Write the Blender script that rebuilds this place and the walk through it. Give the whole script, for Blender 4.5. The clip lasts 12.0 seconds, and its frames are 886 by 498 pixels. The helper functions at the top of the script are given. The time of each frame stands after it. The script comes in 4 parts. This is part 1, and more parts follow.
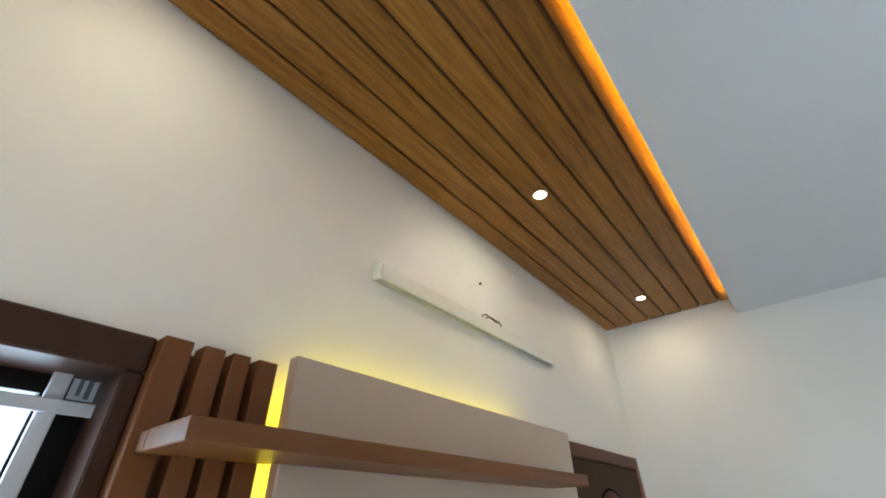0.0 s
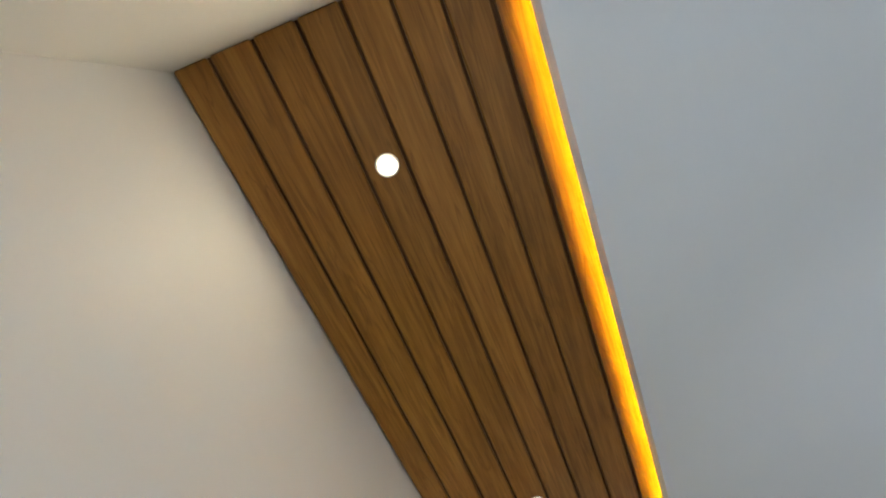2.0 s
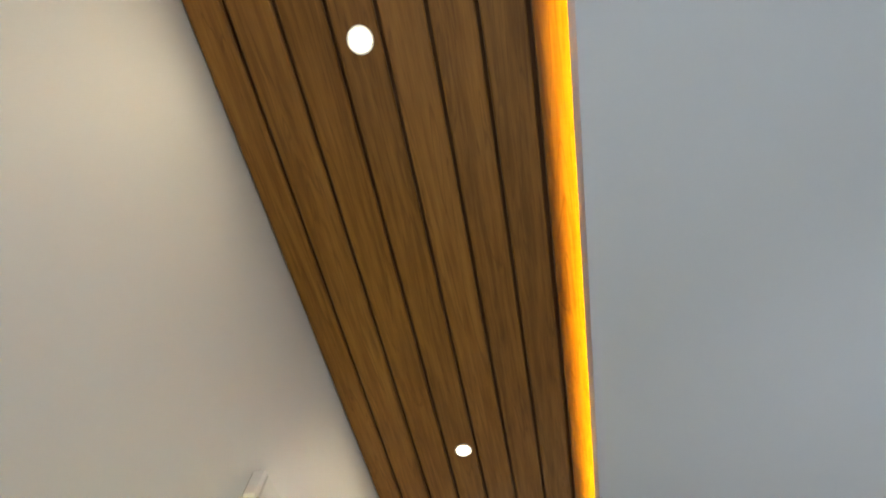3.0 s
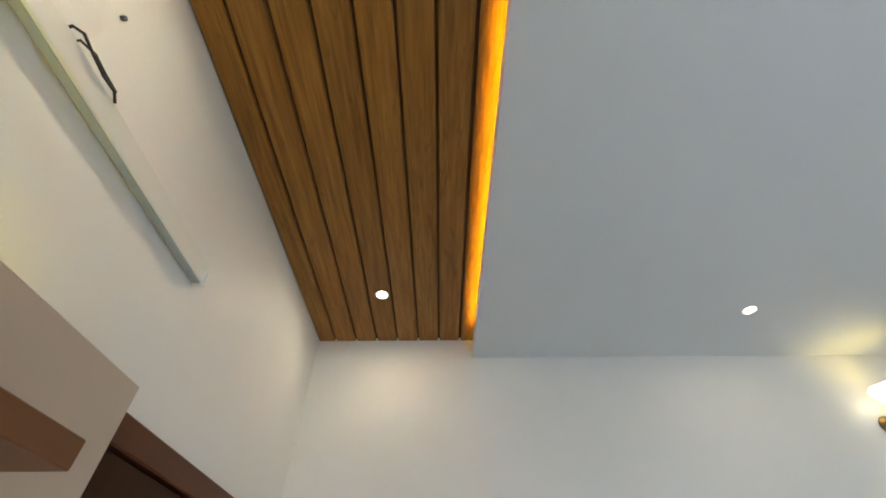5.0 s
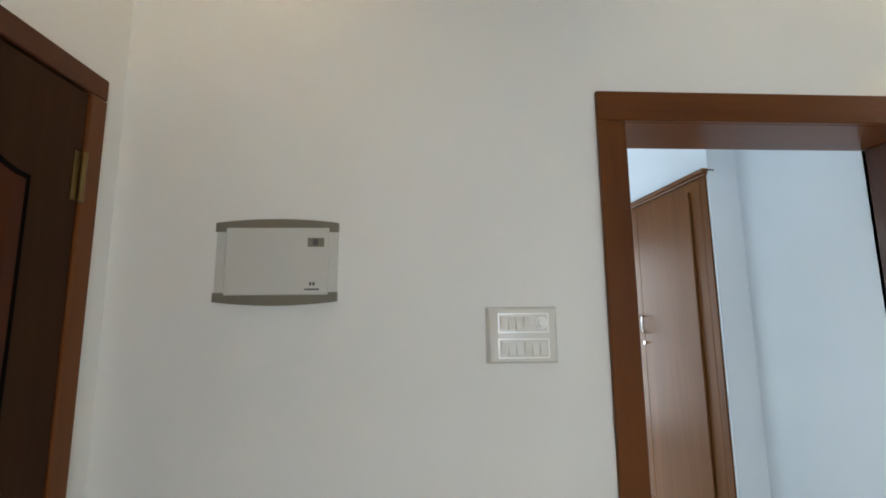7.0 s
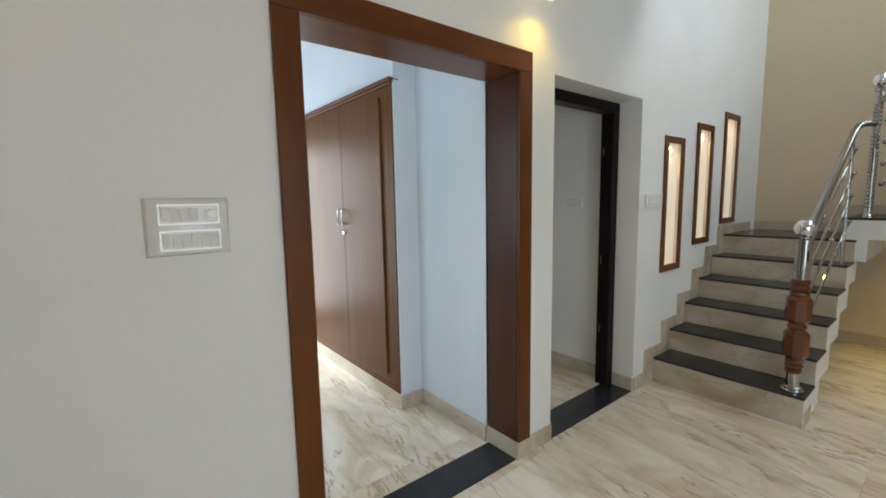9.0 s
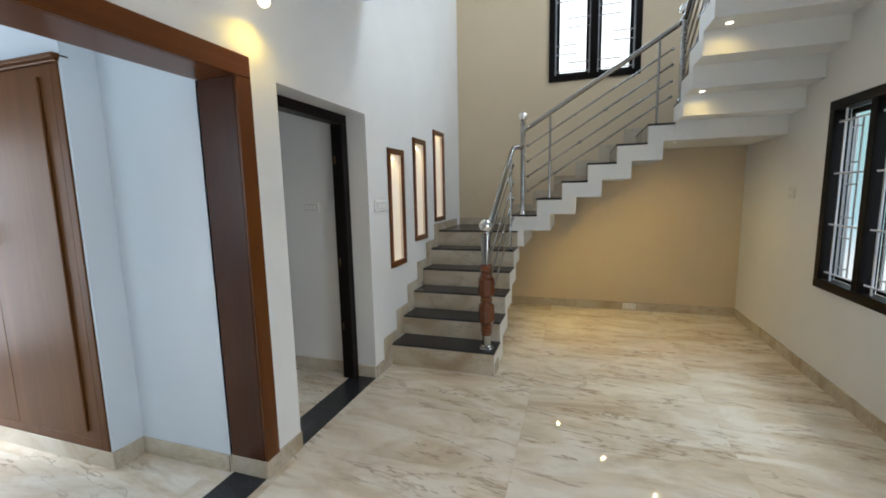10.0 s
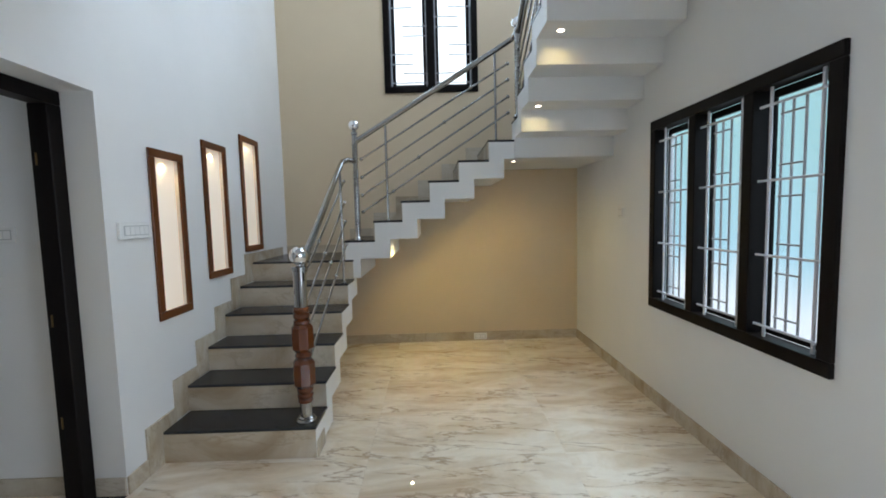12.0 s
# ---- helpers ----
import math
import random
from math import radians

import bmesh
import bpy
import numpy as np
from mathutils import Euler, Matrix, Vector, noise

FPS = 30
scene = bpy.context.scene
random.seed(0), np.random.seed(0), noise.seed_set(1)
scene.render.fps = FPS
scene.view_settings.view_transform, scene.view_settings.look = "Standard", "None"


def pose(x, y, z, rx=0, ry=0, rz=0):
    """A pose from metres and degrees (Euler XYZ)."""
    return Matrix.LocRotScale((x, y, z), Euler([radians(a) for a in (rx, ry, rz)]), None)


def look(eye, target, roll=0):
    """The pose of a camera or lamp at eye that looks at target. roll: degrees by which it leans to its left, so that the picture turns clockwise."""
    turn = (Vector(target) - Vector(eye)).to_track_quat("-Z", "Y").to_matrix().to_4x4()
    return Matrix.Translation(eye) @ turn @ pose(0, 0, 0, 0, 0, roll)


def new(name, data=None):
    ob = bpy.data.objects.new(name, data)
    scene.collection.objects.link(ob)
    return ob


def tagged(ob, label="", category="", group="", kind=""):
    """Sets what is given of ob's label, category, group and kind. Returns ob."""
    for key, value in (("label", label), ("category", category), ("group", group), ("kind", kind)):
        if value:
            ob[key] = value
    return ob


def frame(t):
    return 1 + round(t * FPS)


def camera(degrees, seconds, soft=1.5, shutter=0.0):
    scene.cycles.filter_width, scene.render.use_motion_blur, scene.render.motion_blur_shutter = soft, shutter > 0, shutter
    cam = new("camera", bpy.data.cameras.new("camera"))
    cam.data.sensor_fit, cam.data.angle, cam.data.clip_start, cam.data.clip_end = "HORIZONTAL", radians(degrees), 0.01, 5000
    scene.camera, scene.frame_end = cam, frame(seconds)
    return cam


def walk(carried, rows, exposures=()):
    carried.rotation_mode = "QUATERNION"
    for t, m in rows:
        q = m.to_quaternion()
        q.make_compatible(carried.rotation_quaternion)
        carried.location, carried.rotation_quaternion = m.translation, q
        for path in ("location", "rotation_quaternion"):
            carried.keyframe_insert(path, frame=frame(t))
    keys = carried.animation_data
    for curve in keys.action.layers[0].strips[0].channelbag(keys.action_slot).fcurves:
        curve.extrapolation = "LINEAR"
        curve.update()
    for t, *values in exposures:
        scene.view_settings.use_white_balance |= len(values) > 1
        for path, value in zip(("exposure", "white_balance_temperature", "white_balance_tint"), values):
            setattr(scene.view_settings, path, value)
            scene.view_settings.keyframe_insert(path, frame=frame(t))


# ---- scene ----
cam = camera(93.4, 12.0, soft=1.8)
PATH = [
    (0, (0.967, -3.207, 1.814), (-0.084, -1.909, 2.915), -1.1),
    (0.5, (0.892, -3.246, 1.897), (0.118, -2.097, 3.339), -1.4),
    (1, (0.767, -3.348, 1.898), (0.282, -2.391, 3.585), -3.6),
    (1.5, (0.605, -3.406, 1.861), (0.396, -2.647, 3.699), -11.2),
    (2, (0.5, -3.386, 1.872), (0.424, -2.691, 3.745), -16.3),
    (2.5, (0.592, -3.317, 1.925), (0.349, -2.591, 3.773), 2.0),
    (4.5, (0.630, -2.349, 1.828), (0.628, -1.144, 3.424), -1.4),
    (5, (0.695, -2.032, 1.760), (0.701, -0.616, 3.172), -0.5),
    (5.5, (0.744, -1.752, 1.692), (0.809, -0.104, 2.824), -1.2),
    (6, (0.820, -1.528, 1.591), (0.904, 0.296, 2.407), -0.9),
    (6.5, (0.880, -1.313, 1.496), (0.958, 0.616, 2.015), -0.6),
    (8.5, (1.13, -1.332, 1.459), (1.899, 0.504, 1.267), -0.7),
    (9, (1.078, -1.466, 1.45), (2.314, 0.088, 1.217), -1.0),
    (9.5, (1.076, -1.567, 1.477), (2.695, -0.421, 1.22), -1.2),
    (10, (1.082, -1.572, 1.515), (2.965, -0.955, 1.246), -1.2),
    (10.5, (1.114, -1.558, 1.537), (3.097, -1.473, 1.29), -1.4),
    (11, (1.281, -1.592, 1.525), (3.258, -1.812, 1.319), -1.6),
    (11.5, (1.583, -1.655, 1.505), (3.56, -1.909, 1.332), -1.6),
    (12, (1.861, -1.686, 1.455), (3.854, -1.724, 1.299), -1.4),
]
EXPOSURES = [(0.0, 0.16, 6280, 8), (0.5, 0.20, 6280, 8), (1.0, -0.03, 6250, 8), (1.5, -0.08, 6480, 9), (2.5, -0.10, 6560, 10), (4.5, -0.05, 6540, 9),
             (5.5, 0.08, 6520, 9), (6.5, 0.06, 6700, 9), (8.5, -0.09, 7100, 9), (9.5, -0.09, 6900, 10), (10.5, -0.04, 6600, 11), (11.5, -0.08, 6340, 12), (12.0, -0.05, 6260, 11)]
walk(cam, [(t, look(eye, target, roll)) for t, eye, target, roll in PATH], EXPOSURES)

# ---- world, sun, large lights ----
world = bpy.data.worlds.new("world")
scene.world = world
world.use_nodes = True
wn = world.node_tree
sky = wn.nodes.new("ShaderNodeTexSky")
sky.sky_type = "NISHITA"
sky.sun_disc = False
sky.sun_elevation = radians(50)
sky.sun_rotation = radians(200)
wn.nodes["Background"].inputs["Strength"].default_value = 0.12
wn.links.new(sky.outputs["Color"], wn.nodes["Background"].inputs["Color"])


def lamp(name, kind, m, energy, color, **settings):
    data = bpy.data.lights.new(name, kind)
    data.energy, data.color = energy, color
    if kind == "AREA":
        data.shape = settings.get("shape", "RECTANGLE")
        data.size, data.size_y = settings["size"]
    if kind == "SPOT":
        data.spot_size, data.spot_blend = radians(settings["cone"]), settings["blend"]
        data.shadow_soft_size = settings["radius"]
    if kind == "POINT":
        data.shadow_soft_size = settings["radius"]
    ob = new(name, data)
    ob.matrix_world = m
    return ob


sun = bpy.data.lights.new("sun", "SUN")
sun.energy, sun.angle, sun.color = 2.0, radians(12), (1, 0.96, 0.9)
sun_ob = new("sun", sun)
sun_ob.matrix_world = look((0, 0, 20), (6, -14, 4))

DAY = (0.64, 0.82, 1.0)
# daylight in the openings of the windows
lamp("daylight_window_d", "AREA", look((4.25, -5.2, 4.3), (4.25, -3.3, 1.4)), 215, DAY, size=(3.0, 2.0))
lamp("daylight_window_c", "AREA", look((6.86, -1.7, 3.6), (3, -1.4, 2.2)), 26, DAY, size=(1.0, 1.4))
lamp("daylight_window_a", "AREA", look((-0.24, -3.30, 1.5), (3, -3.0, 1.2)), 18, DAY, size=(0.55, 1.1))
lamp("daylight_hall", "AREA", look((0.32, 1.7, 1.6), (3, 1.5, 1.2)), 14, (0.66, 0.86, 1.0), size=(1.2, 1.3))
# hall end daylight, its door-sized opening unseen and added for this lamp
lamp("daylight_hall_door", "AREA", look((1.95, 3.30, 1.1), (3.1, -3.0, 0.5)), 54, (0.77, 0.88, 1.0), size=(1.1, 1.9))
# fill light added in an unseen upper opening to brighten the stair wall
lamp("daylight_upper", "AREA", look((5.0, -3.335, 4.95), (4.9, 0, 2.0)), 52, (0.73, 0.85, 1.0), size=(1.3, 1.2))
# fill light added to brighten the lobby, set in an assumed opening
lamp("daylight_lobby", "AREA", look((4.75, 1.95, 1.6), (3.6, 0.6, 1.0)), 7, (0.85, 0.93, 1.0), size=(0.55, 0.75))
# fill daylight added from the unseen front side, through an assumed opening
lamp("daylight_front", "AREA", look((1.75, -3.74, 1.25), (2.8, -1.7, 0.0)), 40, (0.74, 0.85, 1.0), size=(1.0, 1.9))

# ---- materials ----
def material(name, build=None, color=(0.8, 0.8, 0.8), rough=0.5, metal=0.0, **more):
    m = bpy.data.materials.new(name)
    m.use_nodes = True
    nt = m.node_tree
    p = nt.nodes["Principled BSDF"]
    p.inputs["Base Color"].default_value = (*color, 1)
    p.inputs["Roughness"].default_value = rough
    p.inputs["Metallic"].default_value = metal
    for key, value in more.items():
        p.inputs[key.replace("_", " ")].default_value = value
    if build:
        build(nt, p)
    return m


def node(nt, kind, **inputs):
    n = nt.nodes.new(kind)
    for key, value in inputs.items():
        n.inputs[key.replace("_", " ")].default_value = value
    return n


def coords(nt, scale, offset_by_object=0.0):
    tc = nt.nodes.new("ShaderNodeTexCoord")
    mp = nt.nodes.new("ShaderNodeMapping")
    mp.inputs["Scale"].default_value = scale
    src = tc.outputs["Object"]
    if offset_by_object:
        info = nt.nodes.new("ShaderNodeObjectInfo")
        mul = nt.nodes.new("ShaderNodeMath")
        mul.operation = "MULTIPLY"
        mul.inputs[1].default_value = offset_by_object
        nt.links.new(info.outputs["Random"], mul.inputs[0])
        add = nt.nodes.new("ShaderNodeVectorMath")
        add.operation = "ADD"
        nt.links.new(src, add.inputs[0])
        nt.links.new(mul.outputs[0], add.inputs[1])
        src = add.outputs[0]
    nt.links.new(src, mp.inputs["Vector"])
    return mp.outputs["Vector"]


def ramp(nt, fac, *stops):
    r = nt.nodes.new("ShaderNodeValToRGB")
    e = r.color_ramp.elements
    while len(e) < len(stops):
        e.new(0.5)
    for el, (pos, col) in zip(e, stops):
        el.position, el.color = pos, (*col, 1) if len(col) == 3 else col
    nt.links.new(fac, r.inputs["Fac"])
    return r.outputs["Color"]


def noise_tex(nt, vec, scale, detail=4, rough=0.55, distortion=0.0):
    n = nt.nodes.new("ShaderNodeTexNoise")
    n.inputs["Scale"].default_value = scale
    n.inputs["Detail"].default_value = detail
    n.inputs["Roughness"].default_value = rough
    n.inputs["Distortion"].default_value = distortion
    nt.links.new(vec, n.inputs["Vector"])
    return n.outputs["Fac"]


def mix(nt, fac, a, b, mode="MIX"):
    n = nt.nodes.new("ShaderNodeMix")
    n.data_type, n.blend_type = "RGBA", mode
    for sock, val in ((n.inputs["Factor"], fac), (n.inputs["A"], a), (n.inputs["B"], b)):
        if hasattr(val, "links"):
            nt.links.new(val, sock)
        elif isinstance(val, tuple):
            sock.default_value = (*val, 1)
        else:
            sock.default_value = val
    return n.outputs["Result"]


def bump(nt, p, height, strength, distance=0.002):
    b = nt.nodes.new("ShaderNodeBump")
    b.inputs["Strength"].default_value = strength
    b.inputs["Distance"].default_value = distance
    nt.links.new(height, b.inputs["Height"])
    nt.links.new(b.outputs["Normal"], p.inputs["Normal"])


def paint(name, color, rough=0.55, vary=0.04):
    def build(nt, p):
        v = coords(nt, (1, 1, 1))
        big, fine = noise_tex(nt, v, 1.3, 3), noise_tex(nt, v, 140, 3)
        lo = tuple(c * (1 - vary) for c in color)
        hi = tuple(min(1, c * (1 + vary * 0.5)) for c in color)
        nt.links.new(ramp(nt, big, (0.3, lo), (0.7, hi)), p.inputs["Base Color"])
        bump(nt, p, mix(nt, 0.6, fine, big), 0.12, 0.0012)
    return material(name, build, rough=rough)


def wood(name, dark, light, axis, rough=0.35, grain=18.0, coat=0.0, spec=0.5, per_object=3.0):
    """Wood whose grain runs along one axis (0, 1 or 2)."""
    def build(nt, p):
        s = [1.0, 1.0, 1.0]
        s[axis] = 0.07
        v = coords(nt, s, per_object)
        n1 = noise_tex(nt, v, grain, 6, 0.6, 0.6)
        n2 = noise_tex(nt, v, grain * 5, 3, 0.6)
        n3 = noise_tex(nt, coords(nt, (1, 1, 1), per_object), 0.9, 2)
        c = ramp(nt, n1, (0.28, dark), (0.55, tuple((a + b) / 2 for a, b in zip(dark, light))), (0.78, light))
        c = mix(nt, 0.25, c, ramp(nt, n2, (0.3, dark), (0.7, light)))
        c = mix(nt, 0.3, c, ramp(nt, n3, (0.3, dark), (0.7, light)), "MIX")
        nt.links.new(c, p.inputs["Base Color"])
        bump(nt, p, n2, 0.08, 0.001)
    return material(name, build, rough=rough, Coat_Weight=coat, Coat_Roughness=0.12, Specular_IOR_Level=spec)


def marble_build(scale=1.0, per_object=9.0, tone=(1.0, 1.0, 1.0), veins=0.66):
    def build(nt, p):
        v = coords(nt, (2.3 * scale, 0.85 * scale, 1.2), per_object)
        rot = nt.nodes.new("ShaderNodeMapping")
        rot.inputs["Rotation"].default_value = (0, 0, radians(27))
        nt.links.new(v, rot.inputs["Vector"])
        v = rot.outputs["Vector"]
        cloud = noise_tex(nt, v, 1.7, 7, 0.60, 0.9)
        base = ramp(nt, cloud, (0.28, (0.52, 0.40, 0.275)), (0.42, (0.70, 0.595, 0.46)), (0.58, (0.83, 0.765, 0.665)), (0.78, (0.72, 0.645, 0.54)))
        run = nt.nodes.new("ShaderNodeMapping")
        run.inputs["Scale"].default_value = (1.25, 0.55, 1)
        nt.links.new(v, run.inputs["Vector"])
        veinn = noise_tex(nt, run.outputs["Vector"], 2.3, 8, 0.60, 0.45)
        vein = ramp(nt, veinn, (0.474, (0, 0, 0)), (0.497, (1, 1, 1)), (0.501, (1, 1, 1)), (0.510, (0, 0, 0)))
        patch = ramp(nt, noise_tex(nt, v, 1.3, 3), (0.36, (0, 0, 0)), (0.52, (1, 1, 1)))
        m = nt.nodes.new("ShaderNodeMath")
        m.operation = "MULTIPLY"
        nt.links.new(vein, m.inputs[0])
        nt.links.new(patch, m.inputs[1])
        m2 = nt.nodes.new("ShaderNodeMath")
        m2.operation = "MULTIPLY"
        m2.inputs[1].default_value = veins
        nt.links.new(m.outputs[0], m2.inputs[0])
        c = mix(nt, m2.outputs[0], base, (0.27, 0.165, 0.085))
        soft = ramp(nt, noise_tex(nt, v, 3.6, 6, 0.66, 0.8), (0.48, (0, 0, 0)), (0.74, (0.55, 0.55, 0.55)))
        c = mix(nt, soft, c, (0.56, 0.475, 0.375))
        c = mix(nt, 1.0, c, tone, "MULTIPLY")
        nt.links.new(c, p.inputs["Base Color"])
    return build


M = {}
M["white"] = paint("white_wall_paint", (0.78, 0.775, 0.76))
# blue-grey of bounced daylight is put into this white paint's colour
M["ceiling"] = paint("daylit_ceiling_paint", (0.66, 0.70, 0.755), vary=0.02)
M["beige"] = paint("beige_wall_paint", (0.635, 0.515, 0.352))
M["hall"] = paint("pale_blue_white_paint", (0.685, 0.745, 0.80))
M["teak"] = wood("polished_teak_z", (0.075, 0.020, 0.003), (0.185, 0.055, 0.009), 2, 0.30, 9, 0.0, 0.28)
M["teak_x"] = wood("polished_teak_x", (0.075, 0.020, 0.003), (0.185, 0.055, 0.009), 0, 0.30, 9, 0.0, 0.28)
M["teak_y"] = wood("polished_teak_y", (0.060, 0.0145, 0.004), (0.125, 0.036, 0.010), 1, 0.40, 14, 0.0, 0.25)
# same teak as the architrave, with the reveal's shade put into its colour
M["jamb"] = wood("shaded_teak_z", (0.040, 0.0105, 0.003), (0.090, 0.025, 0.007), 2, 0.26, 9, 0.0, 0.3)
M["ward"] = wood("wardrobe_veneer", (0.085, 0.031, 0.009), (0.172, 0.067, 0.020), 2, 0.40, 10, 0.0, 0.12)
M["door"] = wood("dark_stained_door_wood", (0.029, 0.012, 0.0055), (0.058, 0.026, 0.012), 2, 0.42, 12, 0.0, 0.06)
M["door_panel"] = wood("red_stained_panel_wood", (0.042, 0.011, 0.0045), (0.080, 0.023, 0.009), 2, 0.34, 12, 0.0, 0.08)
M["dark"] = wood("black_brown_frame_wood", (0.004, 0.003, 0.0028), (0.009, 0.006, 0.005), 2, 0.42, 12, 0.0, 0.12)
M["win_a"] = wood("dark_brown_window_wood", (0.028, 0.010, 0.005), (0.056, 0.022, 0.011), 1, 0.40, 12, 0.0, 0.25)
M["slat"] = wood("brown_laminate_slat", (0.13, 0.045, 0.014), (0.20, 0.076, 0.025), 2, 0.45, 10, 0.0, 0.25)
M["shelf"] = wood("brown_laminate_shelf", (0.135, 0.050, 0.016), (0.205, 0.082, 0.028), 1, 0.40, 10, 0.0, 0.3)
M["newel"] = wood("varnished_red_wood", (0.075, 0.015, 0.003), (0.185, 0.047, 0.008), 2, 0.14, 14, 0.5, 0.4)
M["panel"] = paint("taupe_laminate", (0.49, 0.395, 0.315), 0.38, 0.02)
M["marble"] = material("beige_marble_tile", marble_build(), rough=0.022, Specular_IOR_Level=0.55)
M["skirting"] = material("beige_marble_skirting", marble_build(1.0, 5.0, (0.70, 0.68, 0.64), 0.25), rough=0.16)
M["steel"] = material("polished_stainless_steel", None, (0.37, 0.362, 0.35), 0.06, 1.0)
M["chrome"] = material("chrome", None, (0.8, 0.8, 0.8), 0.07, 1.0)
M["brass"] = material("aged_brass", None, (0.19, 0.125, 0.05), 0.35, 1.0)
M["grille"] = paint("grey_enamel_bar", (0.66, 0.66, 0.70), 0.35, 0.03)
# darker copy of the bar enamel, backlit shade put into its colour
M["grille_backlit"] = paint("backlit_enamel_bar", (0.40, 0.405, 0.43), 0.35, 0.03)
M["plastic"] = material("white_plastic", None, (0.83, 0.825, 0.80), 0.22)
M["switch_plate"] = material("grey_white_switch_plastic", None, (0.665, 0.65, 0.615), 0.20)
# near-white base colour carries the bright glint of the clear rim
M["rim"] = material("glint_white_rim", None, (0.94, 0.94, 0.92), 0.05, 0.0, Specular_IOR_Level=0.8)
M["rocker"] = material("ivory_rocker", None, (0.70, 0.685, 0.65), 0.2)
M["module"] = material("grey_switch_module", None, (0.47, 0.47, 0.455), 0.35)
M["plastic_clear"] = material("clear_edge_plastic", None, (0.95, 0.95, 0.94), 0.08, 0.0, Coat_Weight=0.5)
M["grey_plastic"] = material("grey_plastic", None, (0.56, 0.555, 0.53), 0.4)
M["taupe_plastic"] = material("taupe_plastic", None, (0.19, 0.17, 0.135), 0.4)
M["label"] = material("pale_blue_paper", None, (0.70, 0.76, 0.80), 0.6)
M["label_print"] = material("grey_blue_ink", None, (0.16, 0.20, 0.24), 0.6)
M["blue_grey"] = material("blue_grey_plastic", None, (0.36, 0.40, 0.43), 0.4)
M["black"] = material("black_plastic", None, (0.015, 0.015, 0.015), 0.4)
M["dark_grey"] = material("dark_grey_print", None, (0.08, 0.08, 0.085), 0.5)
M["joint"] = paint("tile_grout", (0.60, 0.53, 0.43), 0.8)
M["dark_gap"] = material("dark_groove", None, (0.085, 0.036, 0.010), 0.7)


def granite_build(nt, p):
    v = coords(nt, (1, 1, 1), 4.0)
    n1, n2 = noise_tex(nt, v, 220, 3), noise_tex(nt, v, 7, 4)
    c = ramp(nt, n1, (0.42, (0.016, 0.017, 0.020)), (0.62, (0.040, 0.041, 0.047)))
    c = mix(nt, 0.3, c, ramp(nt, n2, (0.35, (0.018, 0.019, 0.022)), (0.7, (0.048, 0.05, 0.055))))
    nt.links.new(c, p.inputs["Base Color"])


M["granite"] = material("black_granite", granite_build, rough=0.24, Specular_IOR_Level=0.32)


def emitter(name, color, strength):
    m = bpy.data.materials.new(name)
    m.use_nodes = True
    nt = m.node_tree
    nt.nodes.remove(nt.nodes["Principled BSDF"])
    e = node(nt, "ShaderNodeEmission", Strength=strength)
    e.inputs["Color"].default_value = (*color, 1)
    nt.links.new(e.outputs[0], nt.nodes["Material Output"].inputs["Surface"])
    return m


M["led_white"] = emitter("warm_white_led", (1.0, 0.86, 0.66), 16)
M["led_orange"] = emitter("amber_led_strip", (1.0, 0.585, 0.006), 100)
M["led_yellow"] = emitter("yellow_led_strip", (1.0, 0.80, 0.012), 8.0)
M["bulb"] = emitter("glowing_opal_glass", (1.0, 0.86, 0.55), 5)


def thin_glass(name, tint, gloss):
    """A thin pane: clear, with a little mirror gloss."""
    m = bpy.data.materials.new(name)
    m.use_nodes = True
    nt = m.node_tree
    nt.nodes.remove(nt.nodes["Principled BSDF"])
    clear = nt.nodes.new("ShaderNodeBsdfTransparent")
    clear.inputs["Color"].default_value = (*tint, 1)
    shine = node(nt, "ShaderNodeBsdfGlossy", Roughness=0.03)
    both = nt.nodes.new("ShaderNodeMixShader")
    both.inputs[0].default_value = gloss
    nt.links.new(clear.outputs[0], both.inputs[1])
    nt.links.new(shine.outputs[0], both.inputs[2])
    nt.links.new(both.outputs[0], nt.nodes["Material Output"].inputs["Surface"])
    return m


M["glass"] = thin_glass("clear_glass", (0.98, 0.99, 0.99), 0.05)
M["tinted"] = thin_glass("pale_tinted_glass", (0.96, 0.985, 1.0), 0.04)


def outside_build(low, mid, high, z0, z1, strength):
    m = bpy.data.materials.new("hazy_daylight_backdrop")
    m.use_nodes = True
    nt = m.node_tree
    nt.nodes.remove(nt.nodes["Principled BSDF"])
    tc = nt.nodes.new("ShaderNodeTexCoord")
    sep = nt.nodes.new("ShaderNodeSeparateXYZ")
    nt.links.new(tc.outputs["Object"], sep.inputs[0])
    mr = nt.nodes.new("ShaderNodeMapRange")
    mr.inputs["From Min"].default_value, mr.inputs["From Max"].default_value = z0, z1
    nt.links.new(sep.outputs["Z"], mr.inputs["Value"])
    n = noise_tex(nt, coords(nt, (5, 5, 0.25)), 0.9, 3)
    add = nt.nodes.new("ShaderNodeMath")
    add.operation = "MULTIPLY_ADD"
    add.inputs[1].default_value = 0.35
    nt.links.new(n, add.inputs[0])
    nt.links.new(mr.outputs[0], add.inputs[2])
    c = ramp(nt, add.outputs[0], (0.18, low), (0.45, mid), (0.95, high))
    e = node(nt, "ShaderNodeEmission", Strength=strength)
    nt.links.new(c, e.inputs["Color"])
    nt.links.new(e.outputs[0], nt.nodes["Material Output"].inputs["Surface"])
    return m


